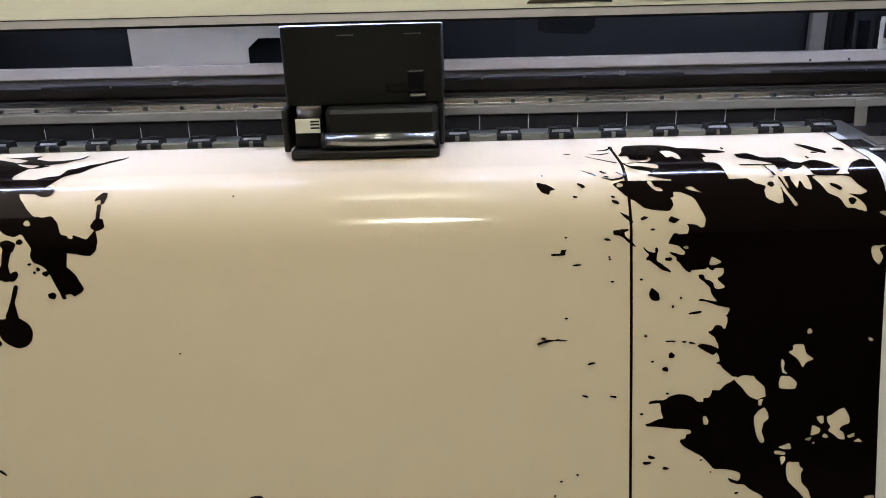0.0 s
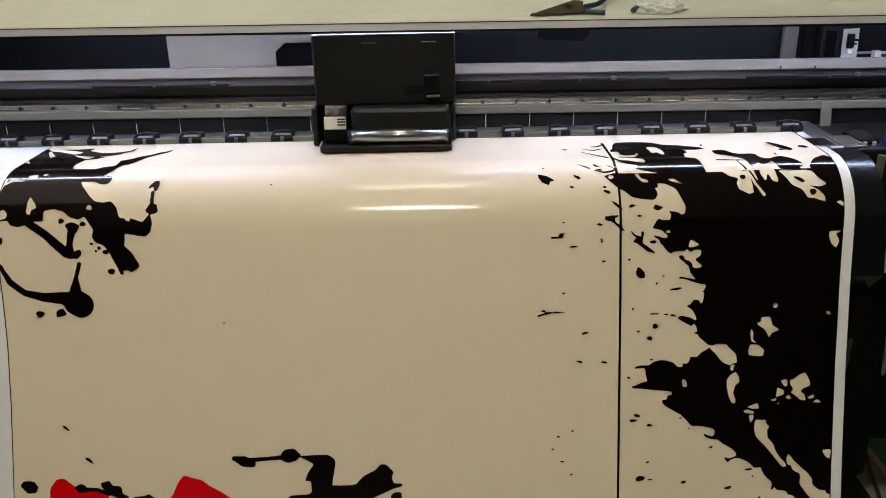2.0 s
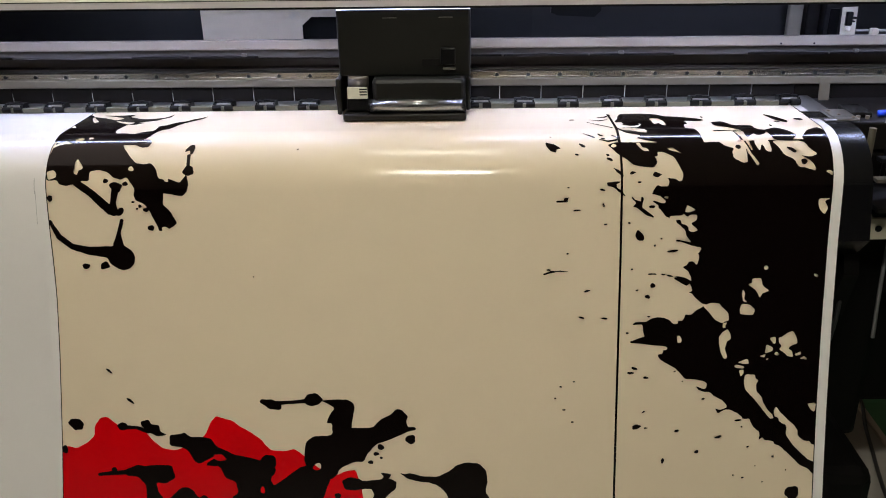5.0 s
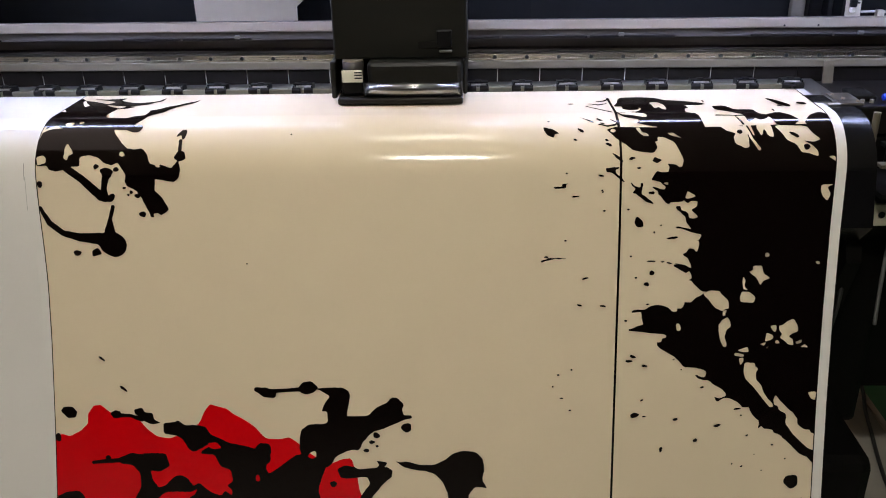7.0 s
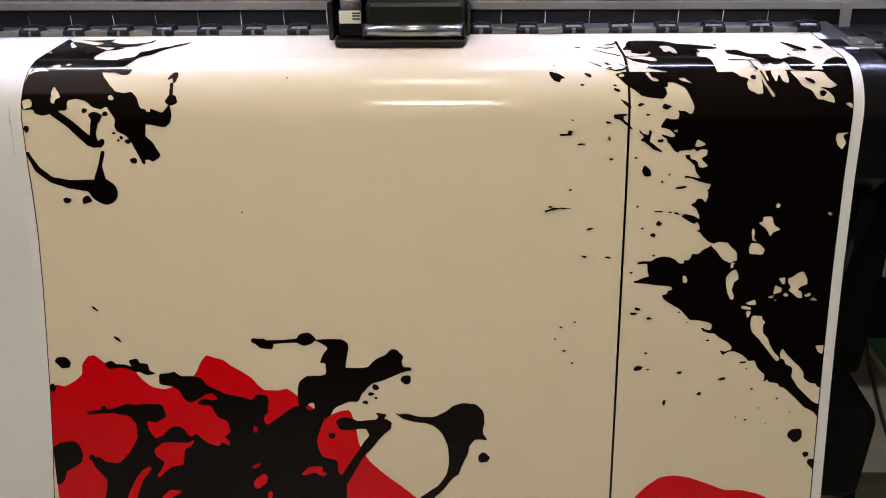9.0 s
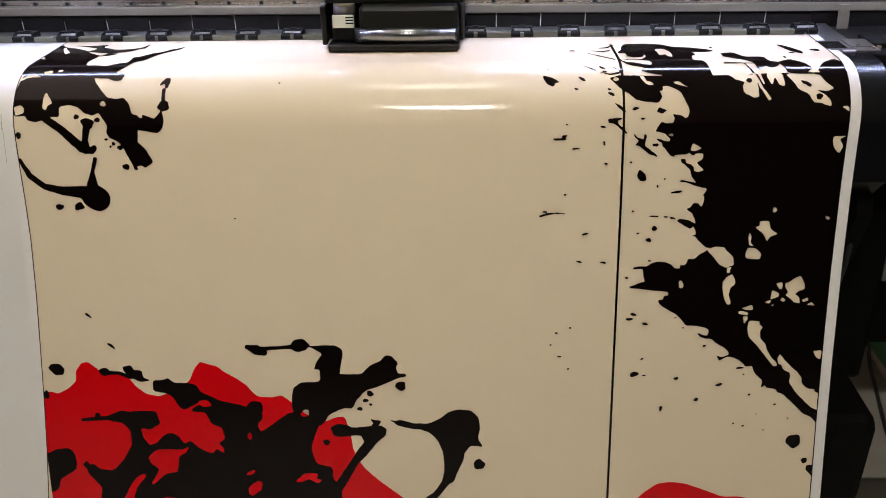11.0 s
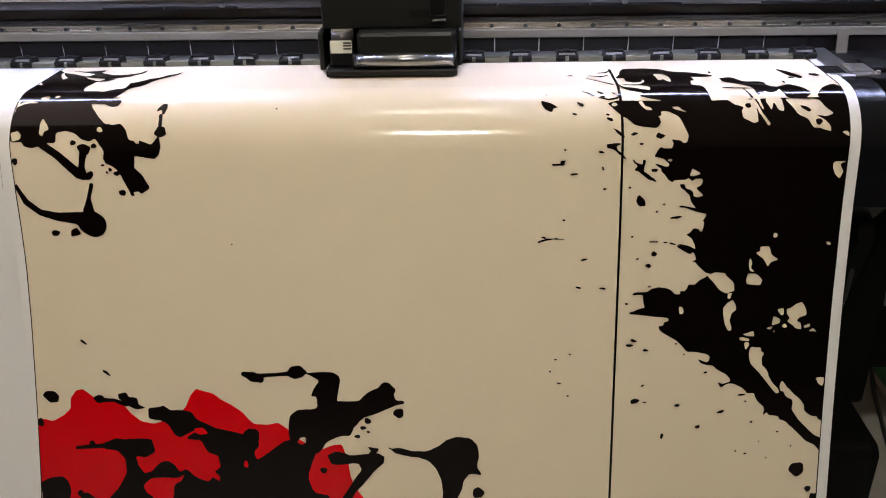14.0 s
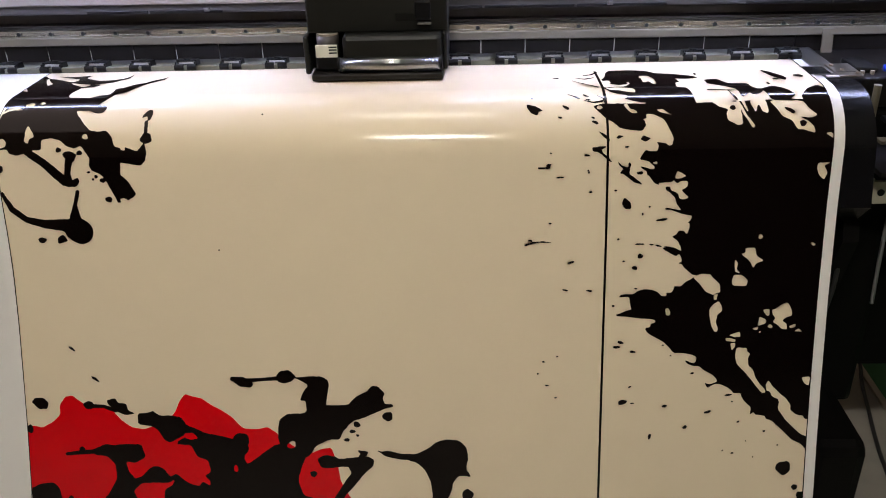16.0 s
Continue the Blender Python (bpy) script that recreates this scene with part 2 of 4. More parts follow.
room_box("wall_east", 3.5, 3.6, -5.2, 3.2, 0.0, 2.80, WALL_PAINT, "grey painted workshop wall", "wall")
room_box("floor_marking", 1.090, 3.4, -1.0, 3.0, 0.0, 0.004, FLOOR_GREEN, "green painted area of the workshop floor", "floor marking")
room_box("floor_trim", 1.072, 1.088, -1.0, 3.0, 0.0, 0.006, WALL_PAINT, "pale strip between grey and green floor", "floor trim")

def ceiling_light(x, y, half_x, half_y, light, label):
    p = thing("ceiling_light", label, "ceiling lamp", "ceiling panel lamps", (x, y, 2.79))
    part("frame", box(-half_x - 0.02, half_x + 0.02, -half_y - 0.02, half_y + 0.02, -0.016, 0.010, 0.003), WHITE_PLASTIC, p)
    part("diffuser", box(-half_x, half_x, -half_y, half_y, -0.020, -0.0165, 0), light, p, "glowing white diffuser")


ceiling_light(-0.13, 0.72, 0.24, 0.14, PANEL_DIM, "oblong white ceiling lamp glowing softly")
ceiling_light(-0.13, -1.00, 0.205, 0.11, PANEL_GLOW, "oblong white ceiling lamp, brightly lit")
# added unseen glowing panel: gives the black ink its brown reflection
ceiling_light(-1.75, 1.02, 0.72, 1.05, REFLECTED_GLOW, "large dim warm panel added for the brown reflection in the ink")

# ---- the printer's shape: the sheet's path over platen and apron ----
R, CY, CZ, BEND = 0.103, 0.882, 0.855, radians(74.5)
V_START, V_END = -0.20, 0.95


def on_sheet(x, v, lift=0.0):
    """A place on the sheet: v metres along it from where the apron starts to curve."""
    if v <= 0:
        return Vector((x, CY - v, CZ + R + lift))
    a = min(v / R, BEND)
    w = max(v - R * BEND, 0)
    ny, nz = -math.sin(a), math.cos(a)
    return Vector((x, CY + (R + lift) * ny - w * nz, CZ + (R + lift) * nz + w * ny))


def left_edge(v):
    """The printed ground narrows a little where the sheet sags, then widens again."""
    return float(np.interp(v, (0.05, 0.12, 0.18, 0.25, 0.31, 0.40, 0.49, 0.58, 0.68, 0.78, 0.95), (-0.6790, -0.6792, -0.6778, -0.6748, -0.6735, -0.6755, -0.6795, -0.6838, -0.6900, -0.6985, -0.712)))


def right_edge(v):
    return float(np.interp(v, (0.05, 0.10, 0.22, 0.36, 0.50, 0.60, 0.75, 0.95), (0.6070, 0.6050, 0.6002, 0.5973, 0.5965, 0.5972, 0.5990, 0.602)))


printer = thing("wide_format_printer", "black and grey wide roll printer with an open cream cover", "printer")


def ribbon(xl, xr, v0, v1, lift, nx=1, thick=0.0):
    """A strip of the sheet between two edges given along v."""
    n = 60
    vs = sorted(set([v0 + (v1 - v0) * i / n for i in range(n + 1)] + [v for v in np.linspace(0, R * BEND, 40) if v0 < v < v1]))
    bm = bmesh.new()
    rows = [[bm.verts.new(on_sheet(xl(v) + (xr(v) - xl(v)) * i / nx, v, lift)) for i in range(nx + 1)] for v in vs]
    for a, b in zip(rows, rows[1:]):
        for i in range(nx):
            bm.faces.new((a[i], b[i], b[i + 1], a[i + 1]))
    if thick:
        r = bmesh.ops.solidify(bm, geom=bm.faces[:], thickness=thick)
    bmesh.ops.recalc_face_normals(bm, faces=bm.faces)
    return bm


# ---- platen, apron, legs ----
def apron_outline():
    o = []
    for v in [-0.03] + list(np.linspace(0, R * BEND, 28)) + [0.22]:
        p = on_sheet(0, float(v), -0.0015)
        o.append((p.y, p.z))
    o += [(0.80, 0.76), (0.86, 0.80), (0.912, 0.86)]
    return o


part("apron", extrude_profile(apron_outline(), -1.00, 0.668), APRON, printer, "glossy black curved front apron", smooth=False)
part("platen", box(-1.00, 0.668, 0.914, 1.12, 0.90, 0.9555, 0.002), PLATEN, printer, "grey metal platen")
part("platen_end", box(0.672, 1.20, 0.93, 1.13, 0.90, 0.950, 0.004), BLACK_METAL, printer)
part("end_cheek", extrude_profile([(0.90, 0.86), (0.83, 0.80), (0.80, 0.72), (0.86, 0.55), (1.05, 0.50), (1.12, 0.90), (0.95, 0.93)], 0.655, 0.680), LEG_BLACK, printer)
part("body_box", box(-1.3, 1.45, 0.93, 1.40, 0.62, 0.895, 0.006), LEG_BLACK, printer)
for lx in (0.655, -1.15):
    part("leg", box(lx, lx + 0.142, 0.93, 1.05, 0.30, 0.72, 0.012), LEG_BLACK, printer)
    part("foot_box", box(lx - 0.03, lx + 0.070, 0.69, 1.25, 0.20, 0.392, 0.022), LEG_BLACK, printer)
    part("caster_stand", box(lx + 0.00, lx + 0.05, 0.90, 1.02, 0.0, 0.205, 0.008), LEG_BLACK, printer)
part("lower_tray", box(0.80, 1.45, 1.00, 1.38, 0.335, 0.60, 0.012), LEG_BLACK, printer)
bar = part("take_up_bar", rod((-1.2, 0.755, 0.168), (0.93, 0.755, 0.168), 0.030, 28), DULL_BAR, printer, "dull grey metal take-up bar", True)
part("bar_collar", rod((0.72, 0.755, 0.168), (0.735, 0.755, 0.168), 0.034, 28), BLACK_PLASTIC, bar, "", True)

# ---- back of the print zone ----
part("pinch_strip", extrude_profile([(1.018, 0.9585), (1.018, 0.9665), (1.021, 0.9675), (1.1055, 0.9515), (1.1055, 0.9485)], -1.00, 0.585), STRIP_GREY, printer, "grey strip behind the pinch rollers")
for k in range(-17, 8):
    x = 0.08 * (k + 4)
    plate = part("back_plate", box(x + 0.0009, x + 0.0791, 1.106, 1.110, 0.9505, 0.9828, 0.0004), BLACK_METAL, printer)
    if -16 <= k <= 3:
        part("divider", box(x - 0.0009, x + 0.0009, 1.108, 1.112, 0.9505, 0.9825 if k > -8 else 0.972, 0), WHITE_SLOT, printer)
part("back_plate", box(0.64, 1.40, 1.106, 1.112, 0.9505, 0.9828, 0.0006), BLACK_METAL, printer)

# ---- beam and rail ----
part("beam", extrude_profile([(1.1035, 0.9830), (1.1005, 0.9845), (1.1005, 0.9965), (1.1025, 0.9982), (1.20, 0.9984), (1.20, 0.983)], -1.35, 1.45), GREY_PAINT, printer, "pale grey lower flange of the beam")
part("beam", extrude_profile([(1.132, 1.0005), (1.132, 1.012), (1.120, 1.0135), (1.118, 1.0165), (1.126, 1.020), (1.128, 1.037), (1.20, 1.037), (1.20, 1.0005)], -1.35, 1.45), ALU_DARK, printer, "dark grey anodised face of the beam")
part("beam", extrude_profile([(1.128, 1.0372), (1.094, 1.0415), (1.090, 1.0435), (1.090, 1.0582), (1.20, 1.0582), (1.20, 1.0372)], -1.35, 1.45), BEAM_GREY, printer, "mid grey edge of the beam")
part("beam", extrude_profile([(1.083, 1.0585), (1.080, 1.0605), (1.080, 1.0755), (1.0825, 1.0775), (1.090, 1.0765), (1.100, 1.071), (1.106, 1.0585)], -1.35, 1.45), ALU, printer, "light grey aluminium top of the beam")
rail = part("guide_rail", extrude_profile([(1.104, 0.9985), (1.104, 1.0015), (1.1065, 1.0025), (1.1065, 1.0060), (1.104, 1.0070), (1.104, 1.0105), (1.107, 1.0125), (1.1315, 1.0125), (1.1315, 0.9985)], -1.30, 1.30), STEEL, printer, "oily steel guide rail")
for k in range(-18, 19):
    x = 0.06 * k + 0.0145
    part("rail_screw", rod((x, 1.1035, 1.0046), (x, 1.1075, 1.0046), 0.0036, 14), BLACK_PLASTIC, rail, "dark countersunk screw hole")
random.seed(5)
x = -1.28
while x < 0.95:
    w = random.uniform(0.05, 0.16)
    if random.random() < 0.75:
        part("slot_cover", box(x, x + w, 1.0875, 1.0905, 1.0425, 1.0468, 0.0005), BLACK_METAL, printer)
    x += w + random.choice((0.004, 0.012, 0.05))
for x in (-0.41, -0.07, 0.30, 0.73):
    part("clamp_block", box(x, x + 0.010, 1.085, 1.091, 1.045, 1.0515, 0.001), CLIP_GREY, printer)
for x in (0.594, 0.654):
    part("beam_screw", rod((x, 1.0785, 1.0635), (x, 1.0805, 1.0635), 0.0018, 10), BLACK_PLASTIC, printer)


# ---- pinch rollers ----
def pinch_roller():
    p = new("pinch_roller", mesh_from(extrude_profile([(1.0300, 0.9600), (1.0268, 0.9665), (1.0268, 0.9733), (1.0290, 0.9745), (1.0450, 0.9732), (1.0480, 0.9620)], -0.0180, 0.0180), "pinch_roller", BLACK_PLASTIC))
    p.parent = printer
    part("axle", rod((-0.0205, 1.0205, 0.9643), (0.0205, 1.0205, 0.9643), 0.0024, 10), BLACK_PLASTIC, p)
    for x in (-0.0112, 0.0112):
        part("wheel", rod((x - 0.0080, 1.0205, 0.9643), (x + 0.0080, 1.0205, 0.9643), 0.0056, 18), RUBBER, p)
    for x in (-0.0165, 0.0165):
        part("bracket_cheek", box(x - 0.0012, x + 0.0012, 1.0190, 1.0266, 0.9605, 0.9735, 0.0006), BLACK_PLASTIC, p)
    part("clip_plate", extrude_profile([(1.0236, 0.9690), (1.0262, 0.9722), (1.0267, 0.9722), (1.0267, 0.9684), (1.0240, 0.9684)], -0.0130, 0.0140), CLIP_GREY, p, "pale metal clip plate")
    part("spring_cap", box(-0.0060, 0.0060, 1.0330, 1.0430, 0.9735, 0.9752, 0.0007), BLACK_PLASTIC, p)
    part("wire_loop", tube([(-0.0180, 1.0200, 0.9655), (-0.0235, 1.0190, 0.9640), (-0.0262, 1.0195, 0.9660), (-0.0240, 1.0205, 0.9690), (-0.0180, 1.0215, 0.9690)], 0.0006, 6), CLIP_GREY, p, "thin grey wire loop")
    return p


first = pinch_roller()
first.location = (0.08 * -17 + 0.32 + 0.043, 0, 0)
for k in range(-16, 4):
    copy_thing(first, pose(0.08 * k + 0.32 + 0.043, 0, 0))

# ---- cover, lamp strip, back panel ----
part("cover", extrude_profile([(0.959, 1.1630), (0.959, 1.1650), (0.968, 1.1660), (0.974, 1.1650), (1.010, 1.1640), (1.04, 1.170), (1.40, 1.315), (1.42, 1.31), (1.42, 1.295), (1.04, 1.1600), (1.005, 1.1575), (0.968, 1.1575)], -1.40, 1.50), COVER, printer, "cream painted sloping cover")
part("cover_lip", extrude_profile([(0.955, 1.1530), (0.955, 1.1627), (0.957, 1.1635), (0.9675, 1.1635), (0.9675, 1.1530)], -1.40, 1.50), LIP_METAL, printer, "pale grey metal lip")
part("lip_seal", box(-1.40, 1.50, 0.957, 0.9615, 1.1490, 1.1528, 0.0008), RUBBER, printer, "dark rubber seal")
lamp = part("lamp_housing", box(-1.25, 1.25, 0.9678, 0.986, 1.1540, 1.1572, 0.0008), WHITE_PLASTIC, printer, "white plastic lamp strip housing")
part("led_strip", box(-0.90, 1.00, 0.9685, 0.9755, 1.1527, 1.1538, 0), LED_GLOW, lamp, "glowing cool white light strip")
part("back_panel", box(0.155, 1.50, 1.352, 1.375, 0.90, 1.32, 0), NAVY, printer, "dark blue-grey back panel")
part("back_panel", box(-1.40, 0.155, 1.352, 1.375, 0.90, 1.32, 0), BACK_BLACK, printer, "black back panel")
part("back_tab", slab([(0.194, 1.30), (0.194, 1.085), (0.208, 1.079), (0.286, 1.075), (0.300, 1.088), (0.300, 1.30)], 1.343, 1.3518), BLACK_METAL, printer, "black hanging tab on the back panel")
part("ink_line", tube([(-0.25, 1.34, 1.118), (-0.22, 1.335, 1.112), (-0.17, 1.34, 1.106), (-0.10, 1.345, 1.13)], 0.003), GREY_CABLE, printer, "", True)
part("end_panel", box(-1.45, -1.40, 0.93, 1.45, 0.60, 1.30, 0.01), COVER, printer)
part("end_panel", box(1.50, 1.56, 0.93, 1.45, 0.60, 1.30, 0.01), COVER, printer)
part("cover_plate", box(0.650, 0.90, 1.055, 1.10, 1.1745, 1.1955, 0.0008), COVER, printer)
part("column", box(0.690, 0.719, 1.33, 1.345, 0.8955, 1.24, 0.002), WHITE_PLASTIC, printer, "pale painted upright")
part("column", box(0.720, 0.748, 1.31, 1.351, 0.8955, 1.24, 0.004), BLACK_METAL, printer)
part("drive_box", box(0.749, 0.788, 1.29, 1.351, 0.8955, 1.24, 0.003), NAVY, printer)
part("drive_box", box(0.757, 0.777, 1.286, 1.2895, 1.02, 1.09, 0.001), BLACK_PLASTIC, printer)
part("hanger", slab([(0.679, 0.992), (0.698, 0.992), (0.701, 0.945), (0.682, 0.945)], 1.088, 1.091), GREY_PAINT, printer, "grey sheet metal hanger")
sensor = part("sensor_bracket", slab([(0.704, 1.124), (0.731, 1.125), (0.733, 1.0690), (0.706, 1.0690)], 1.100, 1.102), WHITE_PLASTIC, printer, "white upright sensor bracket")
part("sensor", box(0.710, 0.722, 1.091, 1.0995, 1.092, 1.117, 0.002), BLACK_PLASTIC, sensor)
part("sensor_plug", box(0.711, 0.720, 1.090, 1.0995, 1.083, 1.091, 0.002), COVER, sensor)
part("sensor_tab", box(0.7225, 0.729, 1.092, 1.0995, 1.104, 1.108, 0.001), BLACK_PLASTIC, sensor)
part("sensor_tab", box(0.7225, 0.727, 1.092, 1.0995, 1.098, 1.101, 0.001), BLACK_PLASTIC, sensor)
part("cable_clip", box(0.760, 0.774, 1.094, 1.106, 1.0665, 1.0865, 0.002), WHITE_PLASTIC, printer)
part("cable", tube([(0.735, 1.105, 1.082), (0.750, 1.100, 1.083), (0.776, 1.104, 1.082), (0.90, 1.108, 1.082), (1.10, 1.11, 1.082)], 0.0022), GREY_CABLE, printer, "grey cable on the beam")

# ---- bits at the right end of the platen ----
part("edge_clip", box(0.6115, 0.6460, 0.9215, 0.9265, 0.9588, 0.9598, 0.0003), CLIP_GREY, printer, "thin metal edge clip")
part("edge_clip", box(0.6405, 0.6450, 0.9280, 0.985, 0.9588, 0.9598, 0.0003), CLIP_GREY, printer, "thin metal edge clip")
part("edge_clip", box(0.6040, 0.6400, 0.9690, 0.9725, 0.9588, 0.9598, 0.0003), CLIP_GREY, printer, "thin metal edge clip")
part("edge_clip", box(0.6280, 0.6480, 0.9110, 0.9190, 0.9588, 0.9598, 0.0003), LIP_METAL, printer, "bright thin metal edge clip")
part("edge_plate", box(0.6060, 0.6400, 0.9280, 0.9688, 0.9588, 0.9598, 0.0003), APRON, printer, "glossy black edge plate")
part("side_slab", box(0.6485, 0.6880, 0.915, 0.985, 0.9560, 0.9598, 0.0015), DULL_BAR, printer, "dull grey metal slab beside the sheet")
part("slab_groove", box(0.6490, 0.6870, 0.9335, 0.9350, 0.9599, 0.9602, 0), BLACK_PLASTIC, printer)
part("end_block", box(0.690, 0.726, 0.955, 1.02, 0.9505, 0.9600, 0.003), RUBBER, printer)
for x, y in ((0.70, 0.952), (0.716, 0.952), (0.741, 0.93)):
    part("clip_screw", rod((x, y, 0.949), (x, y, 0.956), 0.0035, 12), ALU, printer)
part("rod_end", rod((0.705, 0.90, 0.86), (0.705, 0.90, 0.948), 0.006, 14), GREY_PAINT, printer)
part("rod_end", rod((0.735, 0.90, 0.86), (0.735, 0.90, 0.948), 0.004, 14), BLACK_PLASTIC, printer)
# dark strip in place of the edge shading between lip and cover
part("lip_shade_line", box(-1.40, 1.50, 0.9552, 0.9588, 1.16365, 1.1646, 0.0002), RUBBER, printer, "thin dark strip standing for shade above the lip")
for x, y in ((0.655, 0.972), (0.663, 0.945), (0.680, 0.925)):
    part("clip_screw", rod((x, y, 0.9597), (x, y, 0.9622), 0.003, 14), ALU, printer)
part("blue_knob", rod((0.738, 0.962, 0.957), (0.760, 0.962, 0.958), 0.006, 16), BLUE_PLASTIC, printer, "bright blue plastic knob", True)
part("side_shelf", box(0.69, 1.10, 0.80, 0.95, 0.832, 0.840, 0.001), BLACK_METAL, printer)
part("side_rail", box(0.70, 1.10, 0.84, 0.86, 0.870, 0.876, 0.001), GREY_PAINT, printer)
part("side_rail", box(0.70, 1.10, 0.84, 0.86, 0.905, 0.912, 0.001), BLACK_PLASTIC, printer)
post = part("side_bracket", slab([(0.6926, 0.834), (0.6965, 0.826), (0.7045, 0.8070), (0.790, 0.8070), (0.790, 0.7705), (0.7040, 0.7690), (0.6995, 0.770), (0.6975, 0.79)], 0.84, 0.848), WHITE_PLASTIC, printer, "white bracket with a round hole")
part("hole_plug", rod((0.7168, 0.8385, 0.789), (0.7168, 0.8410, 0.789), 0.0058, 20), BLACK_PLASTIC, post)
part("drain_tube", tube([(0.780, 0.925, 0.80), (0.780, 0.92, 0.68), (0.782, 0.918, 0.60), (0.784, 0.915, 0.535)], 0.0036), TUBE_GREY, printer, "white plastic drain tube", True)
part("hose", tube([(0.668, 0.84, 0.72), (0.665, 0.82, 0.64), (0.655, 0.82, 0.55), (0.648, 0.82, 0.48)], 0.004), CABLE, printer, "", True)


# ---- the whole upper frame leans a touch towards its east end ----
LEAN = Matrix.Translation((-0.3, 0, 1.0)) @ Matrix.Rotation(radians(0.30), 4, "Y") @ Matrix.Translation((0.3, 0, -1.0))
UPPER = {"beam", "guide_rail", "slot_cover", "clamp_block", "beam_screw", "back_plate", "divider", "cover", "cover_lip", "lip_seal", "lip_shade_line", "lamp_housing", "back_panel", "back_tab", "cover_plate", "sensor_bracket", "cable_clip", "cable"}
for ob in printer.children:
    if ob.name.split(".")[0] in UPPER:
        ob.matrix_basis = LEAN

# ---- carriage ----
carriage = thing("print_carriage", "black boxy print carriage on the guide rail", "print carriage", at=(-0.205, 0, 0))
part("upper_cover", box(0.0, 0.230, 0.962, 1.085, 1.0325, 1.1466, 0.003), CARRIAGE_BLACK, carriage)
part("back_plate", box(0.004, 0.224, 1.0855, 1.0895, 0.985, 1.10, 0.001), BLACK_METAL, carriage)
part("side_plate", box(-0.006, 0.003, 0.945, 1.085, 0.968, 1.032, 0.003), CARRIAGE_BLACK, carriage)
part("side_plate", box(0.222, 0.229, 0.952, 1.085, 0.972, 1.032, 0.003), CARRIAGE_BLACK, carriage)
part("head_box", box(0.058, 0.221, 0.940, 1.06, 0.974, 1.0322, 0.008), CARRIAGE_BLACK, carriage, "black head box under the cover")
part("head_plate", box(0.006, 0.222, 0.930, 1.05, 0.9605, 0.9725, 0.003), BLACK_METAL, carriage)
part("front_bar", rod((0.052, 0.940, 0.9855), (0.219, 0.940, 0.9855), 0.0115, 28), BAR_GLOSS, carriage, "shiny dark metal front bar", True)
for x in (0.0515, 0.2185):
    part("bar_end", rod((x, 0.940, 0.9855), (x + 0.003, 0.940, 0.9855), 0.0123, 24), BLACK_PLASTIC, carriage)
part("motor_housing", box(0.012, 0.0505, 0.945, 1.00, 0.974, 1.0055, 0.004), BLACK_PLASTIC, carriage)
part("motor_cap", rod((0.032, 0.965, 1.006), (0.032, 0.965, 1.030), 0.0185, 28), ALU_DARK, carriage, "dark metal cap with a bright rim", True)
part("cap_rim", rod((0.032, 0.965, 1.0302), (0.032, 0.965, 1.0325), 0.0175, 28), ALU, carriage)
label = part("label_plate", box(0.014, 0.050, 0.9425, 0.9448, 1.003 - 0.006, 1.020 - 0.002, 0.001), COVER, carriage, "cream label plate")
for z in (1.0035, 1.0085, 1.0130):
    part("label_bar", box(0.036, 0.049, 0.9417, 0.9423, z, z + 0.0022, 0), BLACK_PLASTIC, label)
part("latch", box(0.178, 0.204, 0.9550, 0.9615, 1.052, 1.082, 0.003), BLACK_PLASTIC, carriage, "black moulded latch")
part("latch_lip", box(0.182, 0.204, 0.9520, 0.9615, 1.0445, 1.0475, 0.001), CLIP_GREY, carriage)
part("badge", box(0.146, 0.178, 0.9602, 0.9616, 1.050, 1.062, 0.001), RUBBER, carriage, "faint grey oblong badge")
for x in (0.080, 0.176):
    part("vent_slot", box(x, x + 0.024, 0.9606, 0.9618, 1.1315, 1.1330, 0.0003), CLIP_GREY, carriage)

# ---- things lying on cover and beam ----
card = thing("white_card", "white card with a stepped edge standing behind the beam", "card")
part("sheet", slab([(-0.53, 0.8955), (-0.322, 0.8955), (-0.322, 1.077), (-0.302, 1.094), (-0.215, 1.094), (-0.205, 1.105), (-0.205, 1.20), (-0.53, 1.20)], 1.25, 1.253), CARD, card)
COVER_TILT = math.degrees(math.atan2(1.315 - 1.164, 0.39))


def on_cover(x, w, lift=0.0):
    a = radians(COVER_TILT)
    return Vector((x, 1.01 + w * math.cos(a) - lift * math.sin(a), 1.164 + w * math.sin(a) + lift * math.cos(a)))


def flat_shape(outline, lift, thick):
    bm = bmesh.new()
    a = [bm.verts.new(on_cover(x, w, lift)) for x, w in outline]
    b = [bm.verts.new(on_cover(x, w, lift + thick)) for x, w in outline]
    n = len(a)
    bm.faces.new(a)
    bm.faces.new(b[::-1])
    for i in range(n):
        bm.faces.new((a[i], b[i], b[(i + 1) % n], a[(i + 1) % n]))
    bmesh.ops.recalc_face_normals(bm, faces=bm.faces)
    return bm


scissors = thing("scissors", "worn scissors with dark teal handles lying on the cover", "scissors")
scissors.matrix_basis = LEAN
part("blade", flat_shape([(0.148, 0.002), (0.160, 0.002), (0.235, 0.020), (0.240, 0.045), (0.225, 0.050)], 0.0005, 0.003), SCISSOR_STEEL, scissors)
part("blade", flat_shape([(0.150, 0.000), (0.232, 0.004), (0.248, 0.016), (0.238, 0.026)], 0.0037, 0.003), SCISSOR_STEEL, scissors)
part("pivot", rod(on_cover(0.214, 0.024, 0.0068), on_cover(0.214, 0.024, 0.0095), 0.005, 16), STEEL, scissors)
